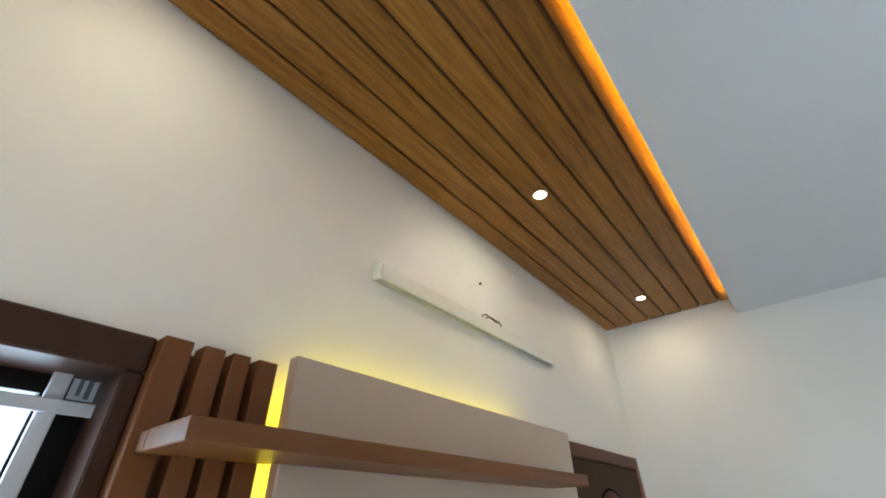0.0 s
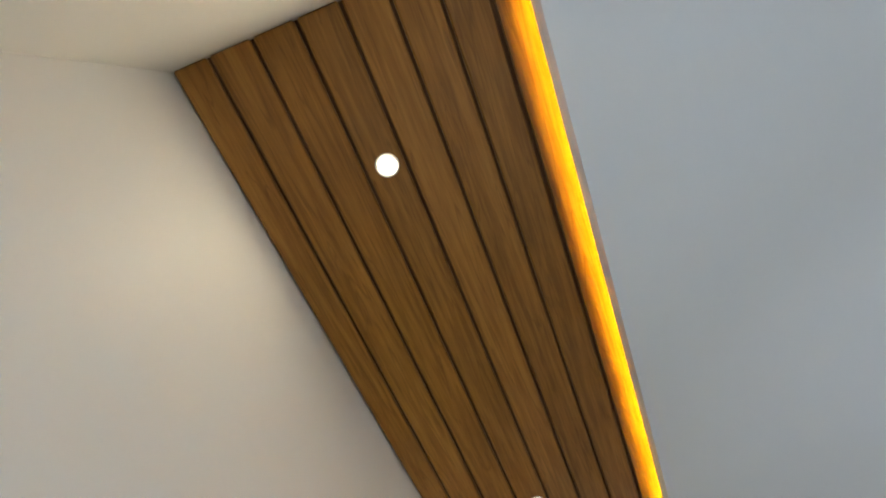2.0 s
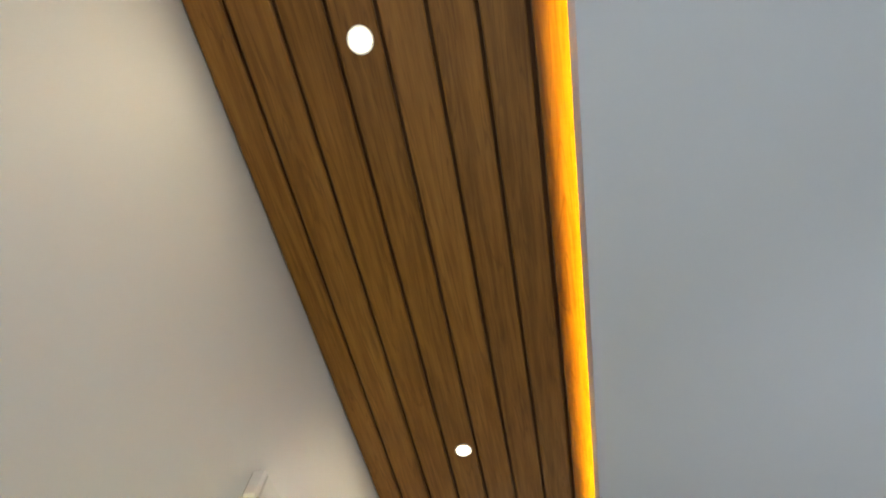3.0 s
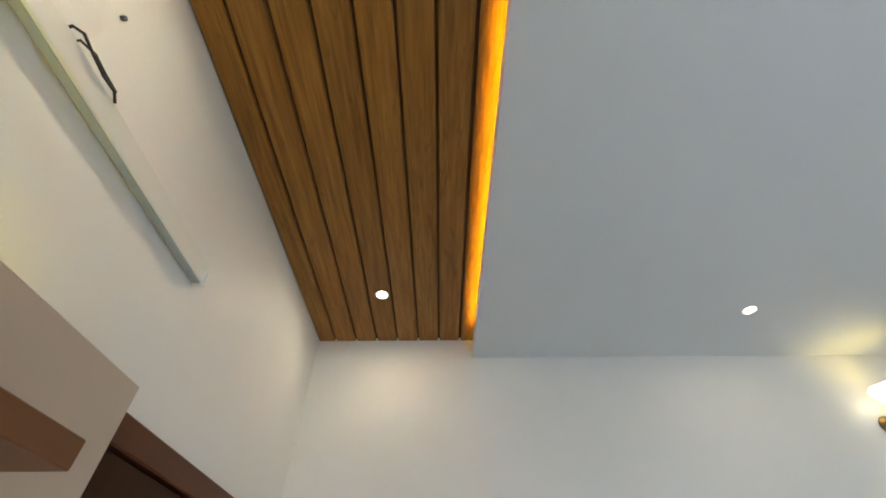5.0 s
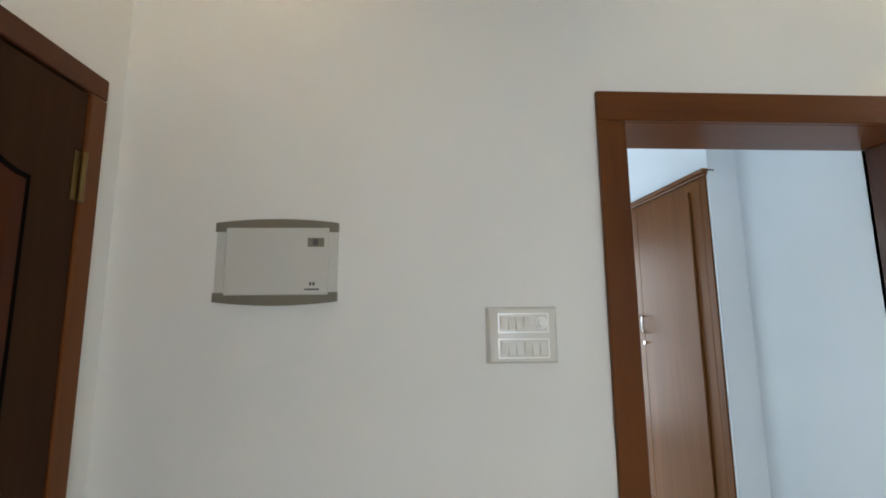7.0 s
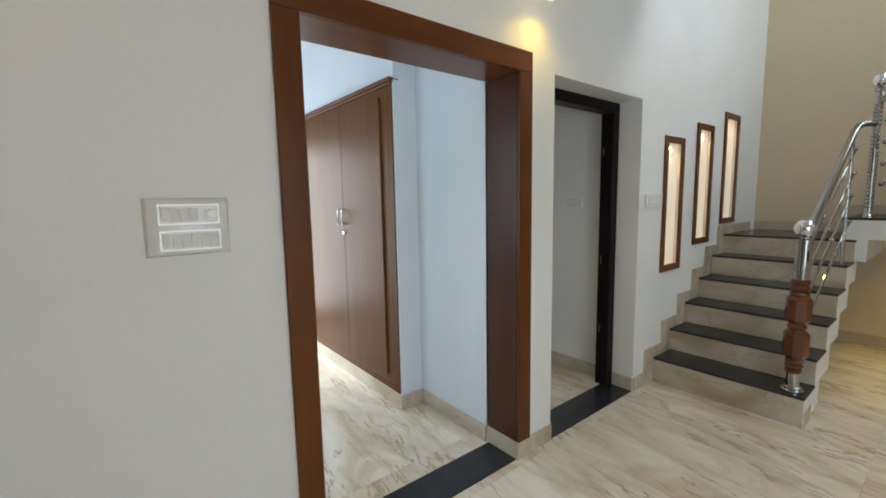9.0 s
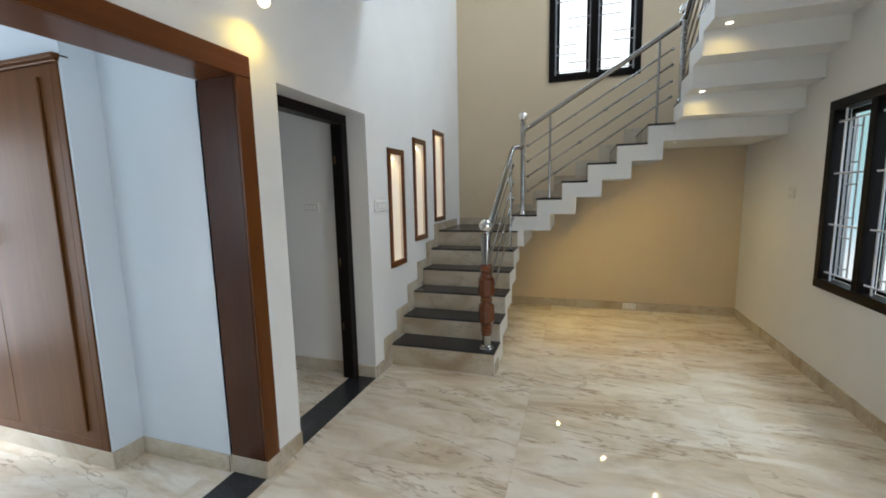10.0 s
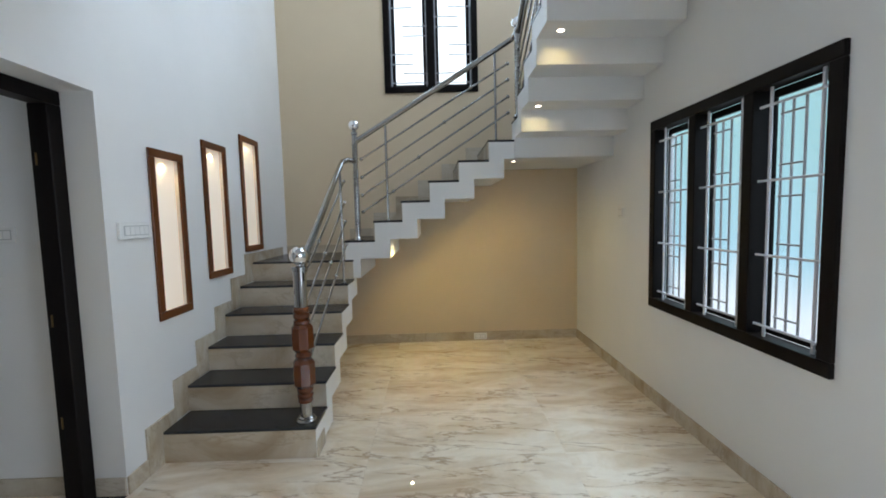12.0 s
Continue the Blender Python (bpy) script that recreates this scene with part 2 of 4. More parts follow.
# ---- mesh helpers ----
def box(bm, x0, x1, y0, y1, z0, z1, bevel=0.0, segments=1):
    g = bmesh.ops.create_cube(bm, size=1)["verts"]
    for v in g:
        v.co = Vector(((x0 + x1) / 2 + v.co.x * (x1 - x0), (y0 + y1) / 2 + v.co.y * (y1 - y0), (z0 + z1) / 2 + v.co.z * (z1 - z0)))
    if bevel:
        edges = list({e for v in g for e in v.link_edges})
        bmesh.ops.bevel(bm, geom=edges, offset=bevel, segments=segments, affect="EDGES", profile=0.5)
    return g


def rod(bm, a, b, radius, segments=12, radius2=None):
    a, b = Vector(a), Vector(b)
    g = bmesh.ops.create_cone(bm, cap_ends=True, segments=segments, radius1=radius, radius2=radius if radius2 is None else radius2, depth=(b - a).length)["verts"]
    m = Matrix.Translation((a + b) / 2) @ (b - a).to_track_quat("Z", "Y").to_matrix().to_4x4()
    bmesh.ops.transform(bm, matrix=m, verts=g)


def ball(bm, c, radius, u=16, v=10):
    g = bmesh.ops.create_uvsphere(bm, u_segments=u, v_segments=v, radius=radius)["verts"]
    bmesh.ops.translate(bm, verts=g, vec=c)


def lathe(bm, axis_xyz, profile, segments=24):
    """A turned body: profile is rows of (radius, height) above axis_xyz."""
    rings = []
    for r, h in profile:
        rings.append([bm.verts.new((axis_xyz[0] + r * math.cos(2 * math.pi * k / segments), axis_xyz[1] + r * math.sin(2 * math.pi * k / segments), axis_xyz[2] + h)) for k in range(segments)])
    for lo, hi in zip(rings, rings[1:]):
        for k in range(segments):
            bm.faces.new((lo[k], lo[(k + 1) % segments], hi[(k + 1) % segments], hi[k]))
    bm.faces.new(rings[0][::-1])
    bm.faces.new(rings[-1])


def tube(bm, points, radius, segments=10):
    """A bent round bar through the points."""
    pts = [Vector(p) for p in points]
    rings = []
    for i, p in enumerate(pts):
        d = (pts[min(i + 1, len(pts) - 1)] - pts[max(i - 1, 0)]).normalized()
        q = d.to_track_quat("Z", "Y")
        rings.append([bm.verts.new(p + q @ Vector((radius * math.cos(2 * math.pi * k / segments), radius * math.sin(2 * math.pi * k / segments), 0))) for k in range(segments)])
    for lo, hi in zip(rings, rings[1:]):
        best = min(range(segments), key=lambda s: (lo[0].co - hi[s].co).length)
        for k in range(segments):
            bm.faces.new((lo[k], lo[(k + 1) % segments], hi[(k + 1 + best) % segments], hi[(k + best) % segments]))
    bm.faces.new(rings[0][::-1])
    bm.faces.new(rings[-1])


def thing(name, base, label, category, group="", kind=""):
    ob = new(name)
    ob.location = base
    ob.empty_display_size = 0.1
    return tagged(ob, label, category, group, kind)


def place_of(ob):
    p = Vector((0, 0, 0))
    while ob is not None:
        p += Vector(ob.location)
        ob = ob.parent
    return p


def part(name, bm, mat, parent=None, label="", smooth=False, angle=0.6):
    me = bpy.data.meshes.new(name)
    bmesh.ops.recalc_face_normals(bm, faces=bm.faces)
    if parent is not None:
        bmesh.ops.translate(bm, verts=bm.verts, vec=-place_of(parent))
    if smooth:
        for f in bm.faces:
            f.smooth = True
        for e in bm.edges:
            if len(e.link_faces) == 2 and e.calc_face_angle(0) > angle:
                e.smooth = False
    bm.to_mesh(me)
    bm.free()
    me.materials.append(mat)
    ob = new(name, me)
    if parent is not None:
        ob.parent = parent
    if label:
        ob["label"] = label
    return ob


def boxes(name, rows, mat, parent=None, label="", bevel=0.0):
    bm = bmesh.new()
    for r in rows:
        box(bm, *r, bevel=bevel)
    return part(name, bm, mat, parent, label)


def structure(ob, label, category):
    return tagged(ob, label, category, kind="structure")


def wall(name, along, u0, u1, d0, d1, z0, z1, holes, mat, label):
    """A wall along x or y from d0 to d1 thick, with holes (u0, u1, z0, z1) right through it."""
    us = sorted({u0, u1, *[h[i] for h in holes for i in (0, 1)]})
    zs = sorted({z0, z1, *[h[i] for h in holes for i in (2, 3)]})
    bm = bmesh.new()
    cache = {}

    def vert(u, d, z):
        key = (round(u, 5), round(d, 5), round(z, 5))
        if key not in cache:
            cache[key] = bm.verts.new((u, d, z) if along == "x" else (d, u, z))
        return cache[key]

    def solid(i, k):
        if not (0 <= i < len(us) - 1 and 0 <= k < len(zs) - 1):
            return False
        u, z = (us[i] + us[i + 1]) / 2, (zs[k] + zs[k + 1]) / 2
        return not any(h[0] < u < h[1] and h[2] < z < h[3] for h in holes)

    def quad(*c):
        bm.faces.new([vert(*v) for v in c])

    for i in range(len(us) - 1):
        for k in range(len(zs) - 1):
            if not solid(i, k):
                continue
            a, b, lo, hi = us[i], us[i + 1], zs[k], zs[k + 1]
            for d in (d0, d1):
                quad((a, d, lo), (b, d, lo), (b, d, hi), (a, d, hi))
            if not solid(i - 1, k):
                quad((a, d0, lo), (a, d1, lo), (a, d1, hi), (a, d0, hi))
            if not solid(i + 1, k):
                quad((b, d0, lo), (b, d1, lo), (b, d1, hi), (b, d0, hi))
            if not solid(i, k - 1):
                quad((a, d0, lo), (b, d0, lo), (b, d1, lo), (a, d1, lo))
            if not solid(i, k + 1):
                quad((a, d0, hi), (b, d0, hi), (b, d1, hi), (a, d1, hi))
    return structure(part(name, bm, mat), label, "wall")


# ---- large structure ----
TOP, CEIL, STRIP = 6.0, 2.948, 3.055
OPEN = (1.635, 2.742, 2.085)          # wood-lined opening: x from, x to, height
NICHE = (3.045, 4.035, 2.12)          # recess of the washroom door
LIGHT_NICHES = ((4.39, 4.73, 0.858, 1.905), (4.975, 5.325, 1.03, 2.055), (5.585, 5.965, 1.182, 2.21))
WIN_D = (3.515, 4.992, 0.737, 2.113)
WIN_C = (-2.214, -1.176, 2.836, 4.32)
WIN_A = (-3.60, -2.952, 0.90, 2.135)
DOOR_A = (-1.235, -0.09, 2.15)

wall("wall_north", "x", -0.2, 6.65, 0.0, 0.22, 0.0, TOP,
     [(OPEN[0] - 0.03, OPEN[1] + 0.03, 0, OPEN[2] + 0.03), (NICHE[0], NICHE[1], 0, NICHE[2])]
     + [(a + 0.04, b - 0.04, c + 0.04, d - 0.04) for a, b, c, d in LIGHT_NICHES], M["white"], "white painted wall with doorways and lit niches")
wall("wall_west", "y", -3.852, 0.0, -0.2, 0.0, 0.0, TOP,
     [(WIN_A[0] + 0.03, WIN_A[1] - 0.03, WIN_A[2] + 0.03, WIN_A[3] - 0.03), (DOOR_A[0] + 0.03, DOOR_A[1] - 0.03, 0, DOOR_A[2] - 0.03)], M["white"], "white painted wall behind the television unit")
wall("wall_south_west", "x", 0.0, 2.4, -3.852, -3.652, 0.0, TOP, [(1.2, 2.3, 0.0, 2.15)], M["white"], "plain white painted wall with an unseen opening added for fill light")
wall("wall_jog", "y", -3.652, -3.33, 2.4, 2.6, 0.0, TOP, [], M["white"], "short white painted return wall")
# the high second opening is unseen, added for the upper fill lamp
wall("wall_south", "x", 2.6, 6.65, -3.49, -3.33, 0.0, TOP, [(WIN_D[0] + 0.005, WIN_D[1] - 0.005, WIN_D[2] + 0.03, WIN_D[3] - 0.03), (4.3, 5.7, 4.3, 5.6)], M["white"], "white painted wall with a three-light window")
wall("wall_east", "y", -3.53, 0.22, 6.65, 6.85, 0.0, TOP, [(WIN_C[0] + 0.03, WIN_C[1] - 0.03, WIN_C[2] + 0.03, WIN_C[3] - 0.03)], M["beige"], "beige painted wall behind the staircase")
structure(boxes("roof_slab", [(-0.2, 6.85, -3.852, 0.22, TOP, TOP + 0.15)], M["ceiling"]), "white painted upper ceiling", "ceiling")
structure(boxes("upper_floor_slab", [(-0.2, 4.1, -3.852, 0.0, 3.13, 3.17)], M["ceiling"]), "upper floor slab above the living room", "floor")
bm = bmesh.new()
box(bm, 0.861, 4.1, -3.652, 0.0, CEIL, 2.968)
box(bm, 0.861, 0.873, -3.652, 0.0, 2.968, 3.012)
box(bm, 4.06, 4.1, -3.652, 0.0, 2.968, 3.13)
for v in bm.verts:  # the cove edge runs a little out of square
    if v.co.x < 1 and v.co.y < -1:
        v.co.x += 0.029
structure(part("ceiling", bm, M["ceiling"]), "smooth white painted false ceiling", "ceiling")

# hall behind the wood-lined opening
wall("wall_hall_east", "y", 0.22, 0.895, 2.742, 2.90, 0.0, 3.0, [], M["hall"], "pale blue-white hall wall")
wall("wall_hall_wardrobe", "y", 0.895, 3.2, 2.572, 2.90, 0.0, 3.0, [(0.925, 2.44, 0.1, 2.235)], M["hall"], "pale wall around the built-in wardrobe")
wall("wall_hall_back", "x", 0.1, 2.9, 3.2, 3.35, 0.0, 3.0, [(1.35, 2.52, 0.0, 2.12)], M["hall"], "pale blue-white hall end wall with an unseen opening added for daylight")
wall("wall_hall_west", "y", 0.22, 3.2, 0.1, 0.25, 0.0, 3.0, [(1.1, 2.3, 0.9, 2.25)], M["hall"], "pale hall wall with a window opening")
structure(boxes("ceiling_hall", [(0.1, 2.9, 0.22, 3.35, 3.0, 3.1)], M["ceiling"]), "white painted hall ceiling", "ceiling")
# washroom lobby behind the niche
wall("wall_lobby_east", "y", 0.262, 0.82, 4.06, 4.2, 0.0, 3.0, [], M["white"], "white lobby wall")
wall("wall_lobby_west", "y", 0.22, 1.9, 2.9, 3.02, 0.0, 3.0, [], M["white"], "white lobby wall")
wall("wall_lobby_back", "x", 2.9, 5.2, 1.9, 2.0, 0.0, 3.0, [(4.45, 5.05, 1.2, 2.0)], M["white"], "white lobby end wall with a small opening added for fill light")
wall("wall_lobby_side", "y", 0.22, 1.9, 5.2, 5.3, 0.0, 3.0, [], M["white"], "white lobby side wall")
structure(boxes("ceiling_lobby", [(2.9, 5.3, 0.22, 2.0, 3.0, 3.1)], M["ceiling"]), "white lobby ceiling", "ceiling")

# ---- stairs ----
R = 0.1762
T1 = [4.335 + 0.2735 * k for k in range(6)]               # fronts of treads 1 to 6, along x
T2 = [-0.862, -1.138, -1.395, -1.65, -1.923, -2.2]         # fronts of treads 7 to 12, along -y
T3 = [5.805 - 0.27 * k for k in range(6)]                   # fronts of treads 13 to 18, along -x
W1, X2, Y3 = -0.93, 5.70, -2.43                            # open edges of the three flights
TH, OFF = 0.15, 0.135                                      # slab thickness and soffit shift


def zigzag(fronts, sign, first, last):
    """Top line of a flight: (run, height) from the first riser's foot to the last tread's end."""
    line = []
    for k, f in enumerate(fronts):
        line += [(f, R * (first + k - 1)), (f, R * (first + k))]
    return line + [(last, R * (first + len(fronts) - 1))]


def folded(bm, top, sign, lo, hi, axis, floor_start=False):
    """A folded slab: the top line and the same line moved down and along, between lo and hi across."""
    under = [(u + sign * OFF, z - TH) for u, z in top]
    under[-1] = (top[-1][0], under[-1][1])
    under[0] = (top[0][0], max(top[0][1] - TH, 0.0) if floor_start else top[0][1] - TH)
    if floor_start:
        under[1] = (top[1][0] + sign * OFF, 0.0)
        under[0] = (top[0][0], 0.0)
    under = [under[0]] + ([(under[1][0], under[0][1])] if not floor_start else [under[1]]) + [(top[1][0] + sign * OFF, top[1][1] - TH)] + under[2:]
    ring = top + under[::-1]
    seen, clean = None, []
    for p in ring:
        if seen is None or (abs(p[0] - seen[0]) + abs(p[1] - seen[1])) > 1e-4:
            clean.append(p)
        seen = p

    def at(u, c, z):
        return (u, c, z) if axis == "x" else (c, u, z)
    fa = [bm.verts.new(at(u, lo, z)) for u, z in clean]
    fb = [bm.verts.new(at(u, hi, z)) for u, z in clean]
    bm.faces.new(fa)
    bm.faces.new(fb[::-1])
    for k in range(len(clean)):
        j = (k + 1) % len(clean)
        bm.faces.new((fa[k], fb[k], fb[j], fa[j]))


stairs = thing("staircase", (5.6, -1.2, 0), "white folded-slab staircase with black granite treads and marble risers", "staircase", kind="structure")
bm = bmesh.new()
folded(bm, zigzag(T1, 1, 1, 6.648), 1, W1, -0.002, "x", True)
part("lower_flight", bm, M["white"], stairs)
bm = bmesh.new()
folded(bm, zigzag(T2, -1, 7, -3.328), -1, X2, 6.648, "y")
part("middle_flight", bm, M["white"], stairs)
bm = bmesh.new()
folded(bm, zigzag(T3, -1, 13, 4.1), -1, Y3, -3.328, "x")
bmesh.ops.translate(bm, verts=bm.verts, vec=(0, 0, 0.0018))
part("upper_flight", bm, M["white"], stairs)

for k, f in enumerate(T1):
    z = R * (k + 1)
    nxt = T1[k + 1] if k < 5 else 6.62
    boxes("tread", [(f - 0.012, nxt - 0.001, W1 - 0.004, -0.014, z + 0.002, z + 0.02)], M["granite"], stairs, bevel=0.004)
    boxes("riser_tile", [(f - 0.009, f - 0.001, W1 + 0.002, -0.014, z - R + (0.022 if k else 0.0), z + 0.001)], M["skirting"], stairs)
    # stepped skirting on the wall
    boxes("stepped_skirting", [(f - 0.14, (T1[k + 1] if k < 5 else 6.62) - 0.14, -0.013, -0.001, z - R + 0.022 if k else 0.0, z + 0.105)], M["skirting"], stairs)
for k, f in enumerate(T2):
    z = R * (k + 7)
    nxt = T2[k + 1] if k < 5 else Y3 + 0.012
    boxes("tread", [(X2 - 0.004, 6.636, nxt + 0.001, f + 0.012, z + 0.002, z + 0.02)], M["granite"], stairs, bevel=0.004)
    boxes("riser_tile", [(X2 + 0.002, 6.636, f + 0.001, f + 0.009, z - R + 0.022, z + 0.001)], M["skirting"], stairs)
    boxes("stepped_skirting", [(6.637, 6.649, (T2[k + 1] if k < 5 else -3.2) + 0.14, f + 0.14, z - R + 0.022, z + 0.105)], M["skirting"], stairs)
for k, f in enumerate(T3):
    z = R * (k + 13)
    nxt = T3[k + 1] if k < 5 else 4.1
    boxes("tread", [(nxt + 0.001, f + 0.012, -3.316, Y3 + 0.004, z + 0.002, z + 0.02)], M["granite"], stairs, bevel=0.004)
    boxes("riser_tile", [(f + 0.001, f + 0.009, -3.316, Y3 - 0.002, z - R + 0.022, z + 0.001)], M["skirting"], stairs)
boxes("tread", [(X2 - 0.004, 6.636, -3.316, Y3 + 0.011, R * 12 + 0.002, R * 12 + 0.02)], M["granite"], stairs, bevel=0.004)
boxes("stepped_skirting", [(6.637, 6.649, -0.74, -0.002, R * 6 + 0.022, R * 6 + 0.105)], M["skirting"], stairs)
boxes("foot_tile", [(4.335, 4.50, W1 - 0.008, W1 - 0.001, 0.0, 0.1)], M["skirting"], stairs)

# ---- wood strip ceiling with its amber cove ----
def board_build(nt, p):
    geo = nt.nodes.new("ShaderNodeNewGeometry")
    tc = nt.nodes.new("ShaderNodeTexCoord")
    mul = nt.nodes.new("ShaderNodeMath")
    mul.operation = "MULTIPLY"
    mul.inputs[1].default_value = 37.0
    nt.links.new(geo.outputs["Random Per Island"], mul.inputs[0])
    add = nt.nodes.new("ShaderNodeVectorMath")
    add.operation = "ADD"
    nt.links.new(tc.outputs["Object"], add.inputs[0])
    nt.links.new(mul.outputs[0], add.inputs[1])
    mp = nt.nodes.new("ShaderNodeMapping")
    mp.inputs["Scale"].default_value = (1, 0.055, 1)
    nt.links.new(add.outputs[0], mp.inputs["Vector"])
    v = mp.outputs["Vector"]
    wide = noise_tex(nt, v, 9, 6, 0.62, 1.2)
    fine = noise_tex(nt, v, 70, 4, 0.65)
    lo, md, hi = (0.153, 0.063, 0.011), (0.252, 0.112, 0.022), (0.350, 0.169, 0.039)
    c = ramp(nt, wide, (0.30, lo), (0.5, md), (0.72, hi))
    c = mix(nt, 0.45, c, ramp(nt, fine, (0.38, lo), (0.64, hi)))
    crack = ramp(nt, noise_tex(nt, v, 16, 3, 0.5, 1.8), (0.475, (0, 0, 0)), (0.5, (0.4, 0.4, 0.4)), (0.525, (0, 0, 0)))
    c = mix(nt, crack, c, (0.09, 0.034, 0.007))
    val = nt.nodes.new("ShaderNodeHueSaturation")
    mr = nt.nodes.new("ShaderNodeMapRange")
    mr.inputs["To Min"].default_value, mr.inputs["To Max"].default_value = 0.86, 1.12
    nt.links.new(geo.outputs["Random Per Island"], mr.inputs["Value"])
    nt.links.new(mr.outputs[0], val.inputs["Value"])
    nt.links.new(c, val.inputs["Color"])
    nt.links.new(val.outputs[0], p.inputs["Base Color"])
    bump(nt, p, fine, 0.2, 0.0012)


M["strip_board"] = material("brown_strip_ceiling_wood", board_build, rough=0.46, Specular_IOR_Level=0.3)
SEAMS = [0.0] + [0.098 + 0.1165 * k for k in range(7)]


def splay(bm):
    """The strip widens a little towards the south wall."""
    for v in bm.verts:
        v.co.x *= 0.993 if v.co.y > -1 else 1.017


bm = bmesh.new()
for a, b in zip(SEAMS, SEAMS[1:]):
    box(bm, a + 0.0050, b - 0.0050, -3.651, -0.001, STRIP, STRIP + 0.018, bevel=0.004)
box(bm, SEAMS[-1] + 0.008, 0.95, -3.651, -0.001, STRIP + 0.001, STRIP + 0.016)
splay(bm)
structure(part("ceiling_wood_strip", bm, M["strip_board"]), "brown wooden plank strip ceiling with amber cove edge", "ceiling")
structure(boxes("ceiling_strip_backing", [(0.0, 0.95, -3.651, -0.001, STRIP + 0.018, STRIP + 0.024)], M["dark_gap"]), "dark backing in the board joints", "ceiling")
cove = thing("led_strip", (0.935, -1.83, 3.02), "amber light strip hidden in the ceiling cove", "light strip")
for name, row, mat in (("carrier", (0.878, 0.93, -3.62, -0.06, 2.9685, 2.9865), "ceiling"), ("tape", (0.888, 0.912, -3.60, -0.17, 2.987, 2.9895), "plastic"),
                       ("diode_row", (0.894, 0.906, -3.60, -0.17, 2.990, 2.994), "led_orange")):
    bm = bmesh.new()
    box(bm, *row)
    for v in bm.verts:
        if v.co.y < -1:
            v.co.x += 0.029
    part(name, bm, M[mat], cove)


def downlight(x, y, z, radius=0.0255, energy=26, cone=174, group="ceiling downlights", warm=(1.0, 0.855, 0.58), soft=0.0):
    d = thing("downlight", (x, y, z), "small round recessed downlight, lit warm white", "light", group)
    bm = bmesh.new()
    n = 28
    rings = [(radius, 0.0015), (radius * 1.22, -0.004), (radius * 1.32, -0.001), (radius * 1.32, 0.0005)]
    loops = [[bm.verts.new((x + r * math.cos(2 * math.pi * k / n), y + r * math.sin(2 * math.pi * k / n), z + h)) for k in range(n)] for r, h in rings]
    for lo, hi in zip(loops, loops[1:]):
        for k in range(n):
            bm.faces.new((lo[k], lo[(k + 1) % n], hi[(k + 1) % n], hi[k]))
    part("trim_ring", bm, M["plastic"], d, smooth=True)
    bm = bmesh.new()
    bmesh.ops.create_circle(bm, cap_ends=True, segments=n, radius=radius)
    bmesh.ops.translate(bm, verts=bm.verts, vec=(x, y, z - 0.0008))
    part("diffuser", bm, M["led_white"], d, "glowing warm white diffuser")
    if soft:
        lamp("downlight_beam", "SPOT", look((x, y, z - 0.012), (x, y + 0.0001, z - 1)), energy, warm, cone=cone, blend=1.0, radius=soft)
    else:
        lamp("downlight_beam", "AREA", look((x, y, z - 0.006), (x, y + 0.0001, z - 1)), energy, warm, size=(radius * 2, radius * 2), shape="DISK")


for y, watts in ((-3.24, 2.05), (-1.80, 2.6), (-0.418, 2.0)):
    downlight(0.400, y, STRIP - 0.001, energy=watts)
downlight(2.157, -0.419, CEIL - 0.0005, energy=0.9)
for x, y, z, watts in ((5.93, -1.39, 8, 12), (5.93, -1.90, 10, 15), (5.90, -2.46, 12, 15), (5.265, -2.54, 14, 2.2), (4.725, -2.56, 16, 2.2)):
    downlight(x, y, R * z - TH - 0.0005, 0.022, watts, 160, "downlights under the stairs", (1.0, 0.76, 0.26), 0.010)

# ---- television wall ----
slats = thing("slat_panel", (0.0, -2.83, 0.45), "brown laminate panel of four upright slats on the wall", "wall panel")
for a, b in ((-2.952, -2.897), (-2.876, -2.831), (-2.815, -2.774), (-2.756, -2.708)):
    boxes("slat", [(0.014, 0.062, a, b, 0.45, 2.132)], M["slat"], slats, bevel=0.002)
boxes("backing", [(0.001, 0.013, -2.945, -2.715, 0.46, 2.12)], M["dark_gap"], slats)
tv = thing("tv_panel", (0.0, -1.93, 0.45), "taupe laminate television back panel, lit yellow from behind", "wall panel")
boxes("board", [(0.065, 0.10, -2.683, -1.258, 0.45, 2.152)], M["panel"], tv, bevel=0.0025)
for y in (-2.60, -1.95):
    boxes("batten", [(0.001, 0.0645, y, y + 0.04, 0.5, 2.05)], M["slat"], tv)
boxes("edge_batten", [(0.001, 0.0645, -1.30, -1.268, 0.5, 2.05)], M["plastic"], tv, "white backing batten")
boxes("light_strip", [(0.020, 0.0600, -2.625, -2.613, 0.6, 2.08)], M["led_yellow"], tv, "glowing yellow light strip")
boxes("light_strip", [(0.030, 0.0645, -2.60, -1.55, 2.092, 2.104)], M["led_yellow"], tv, "glowing yellow light strip")
shelf = thing("wall_shelf", (0.17, -2.23, 1.915), "long brown laminate shelf fixed across the panels", "shelf")
boxes("plank", [(0.1005, 0.26, -2.938, -1.505, 1.922, 1.958)], M["shelf"], shelf, bevel=0.002)
boxes("cleat", [(0.0625, 0.1005, -2.938, -2.69, 1.924, 1.956)], M["shelf"], shelf)

M["patch"] = paint("filler_paint", (0.765, 0.76, 0.745), 0.42)
M["milky"] = material("milky_green_white_plastic", None, (0.73, 0.735, 0.70), 0.32, 0.0, Coat_Weight=0.08)
tube_light = thing("tube_light", (0.03, -1.77, 2.50), "unlit white tube light batten on the wall", "light")
boxes("batten", [(0.001, 0.0118, -2.39, -1.15, 2.517, 2.563)], M["grey_plastic"], tube_light, "pale grey metal back channel", bevel=0.002)
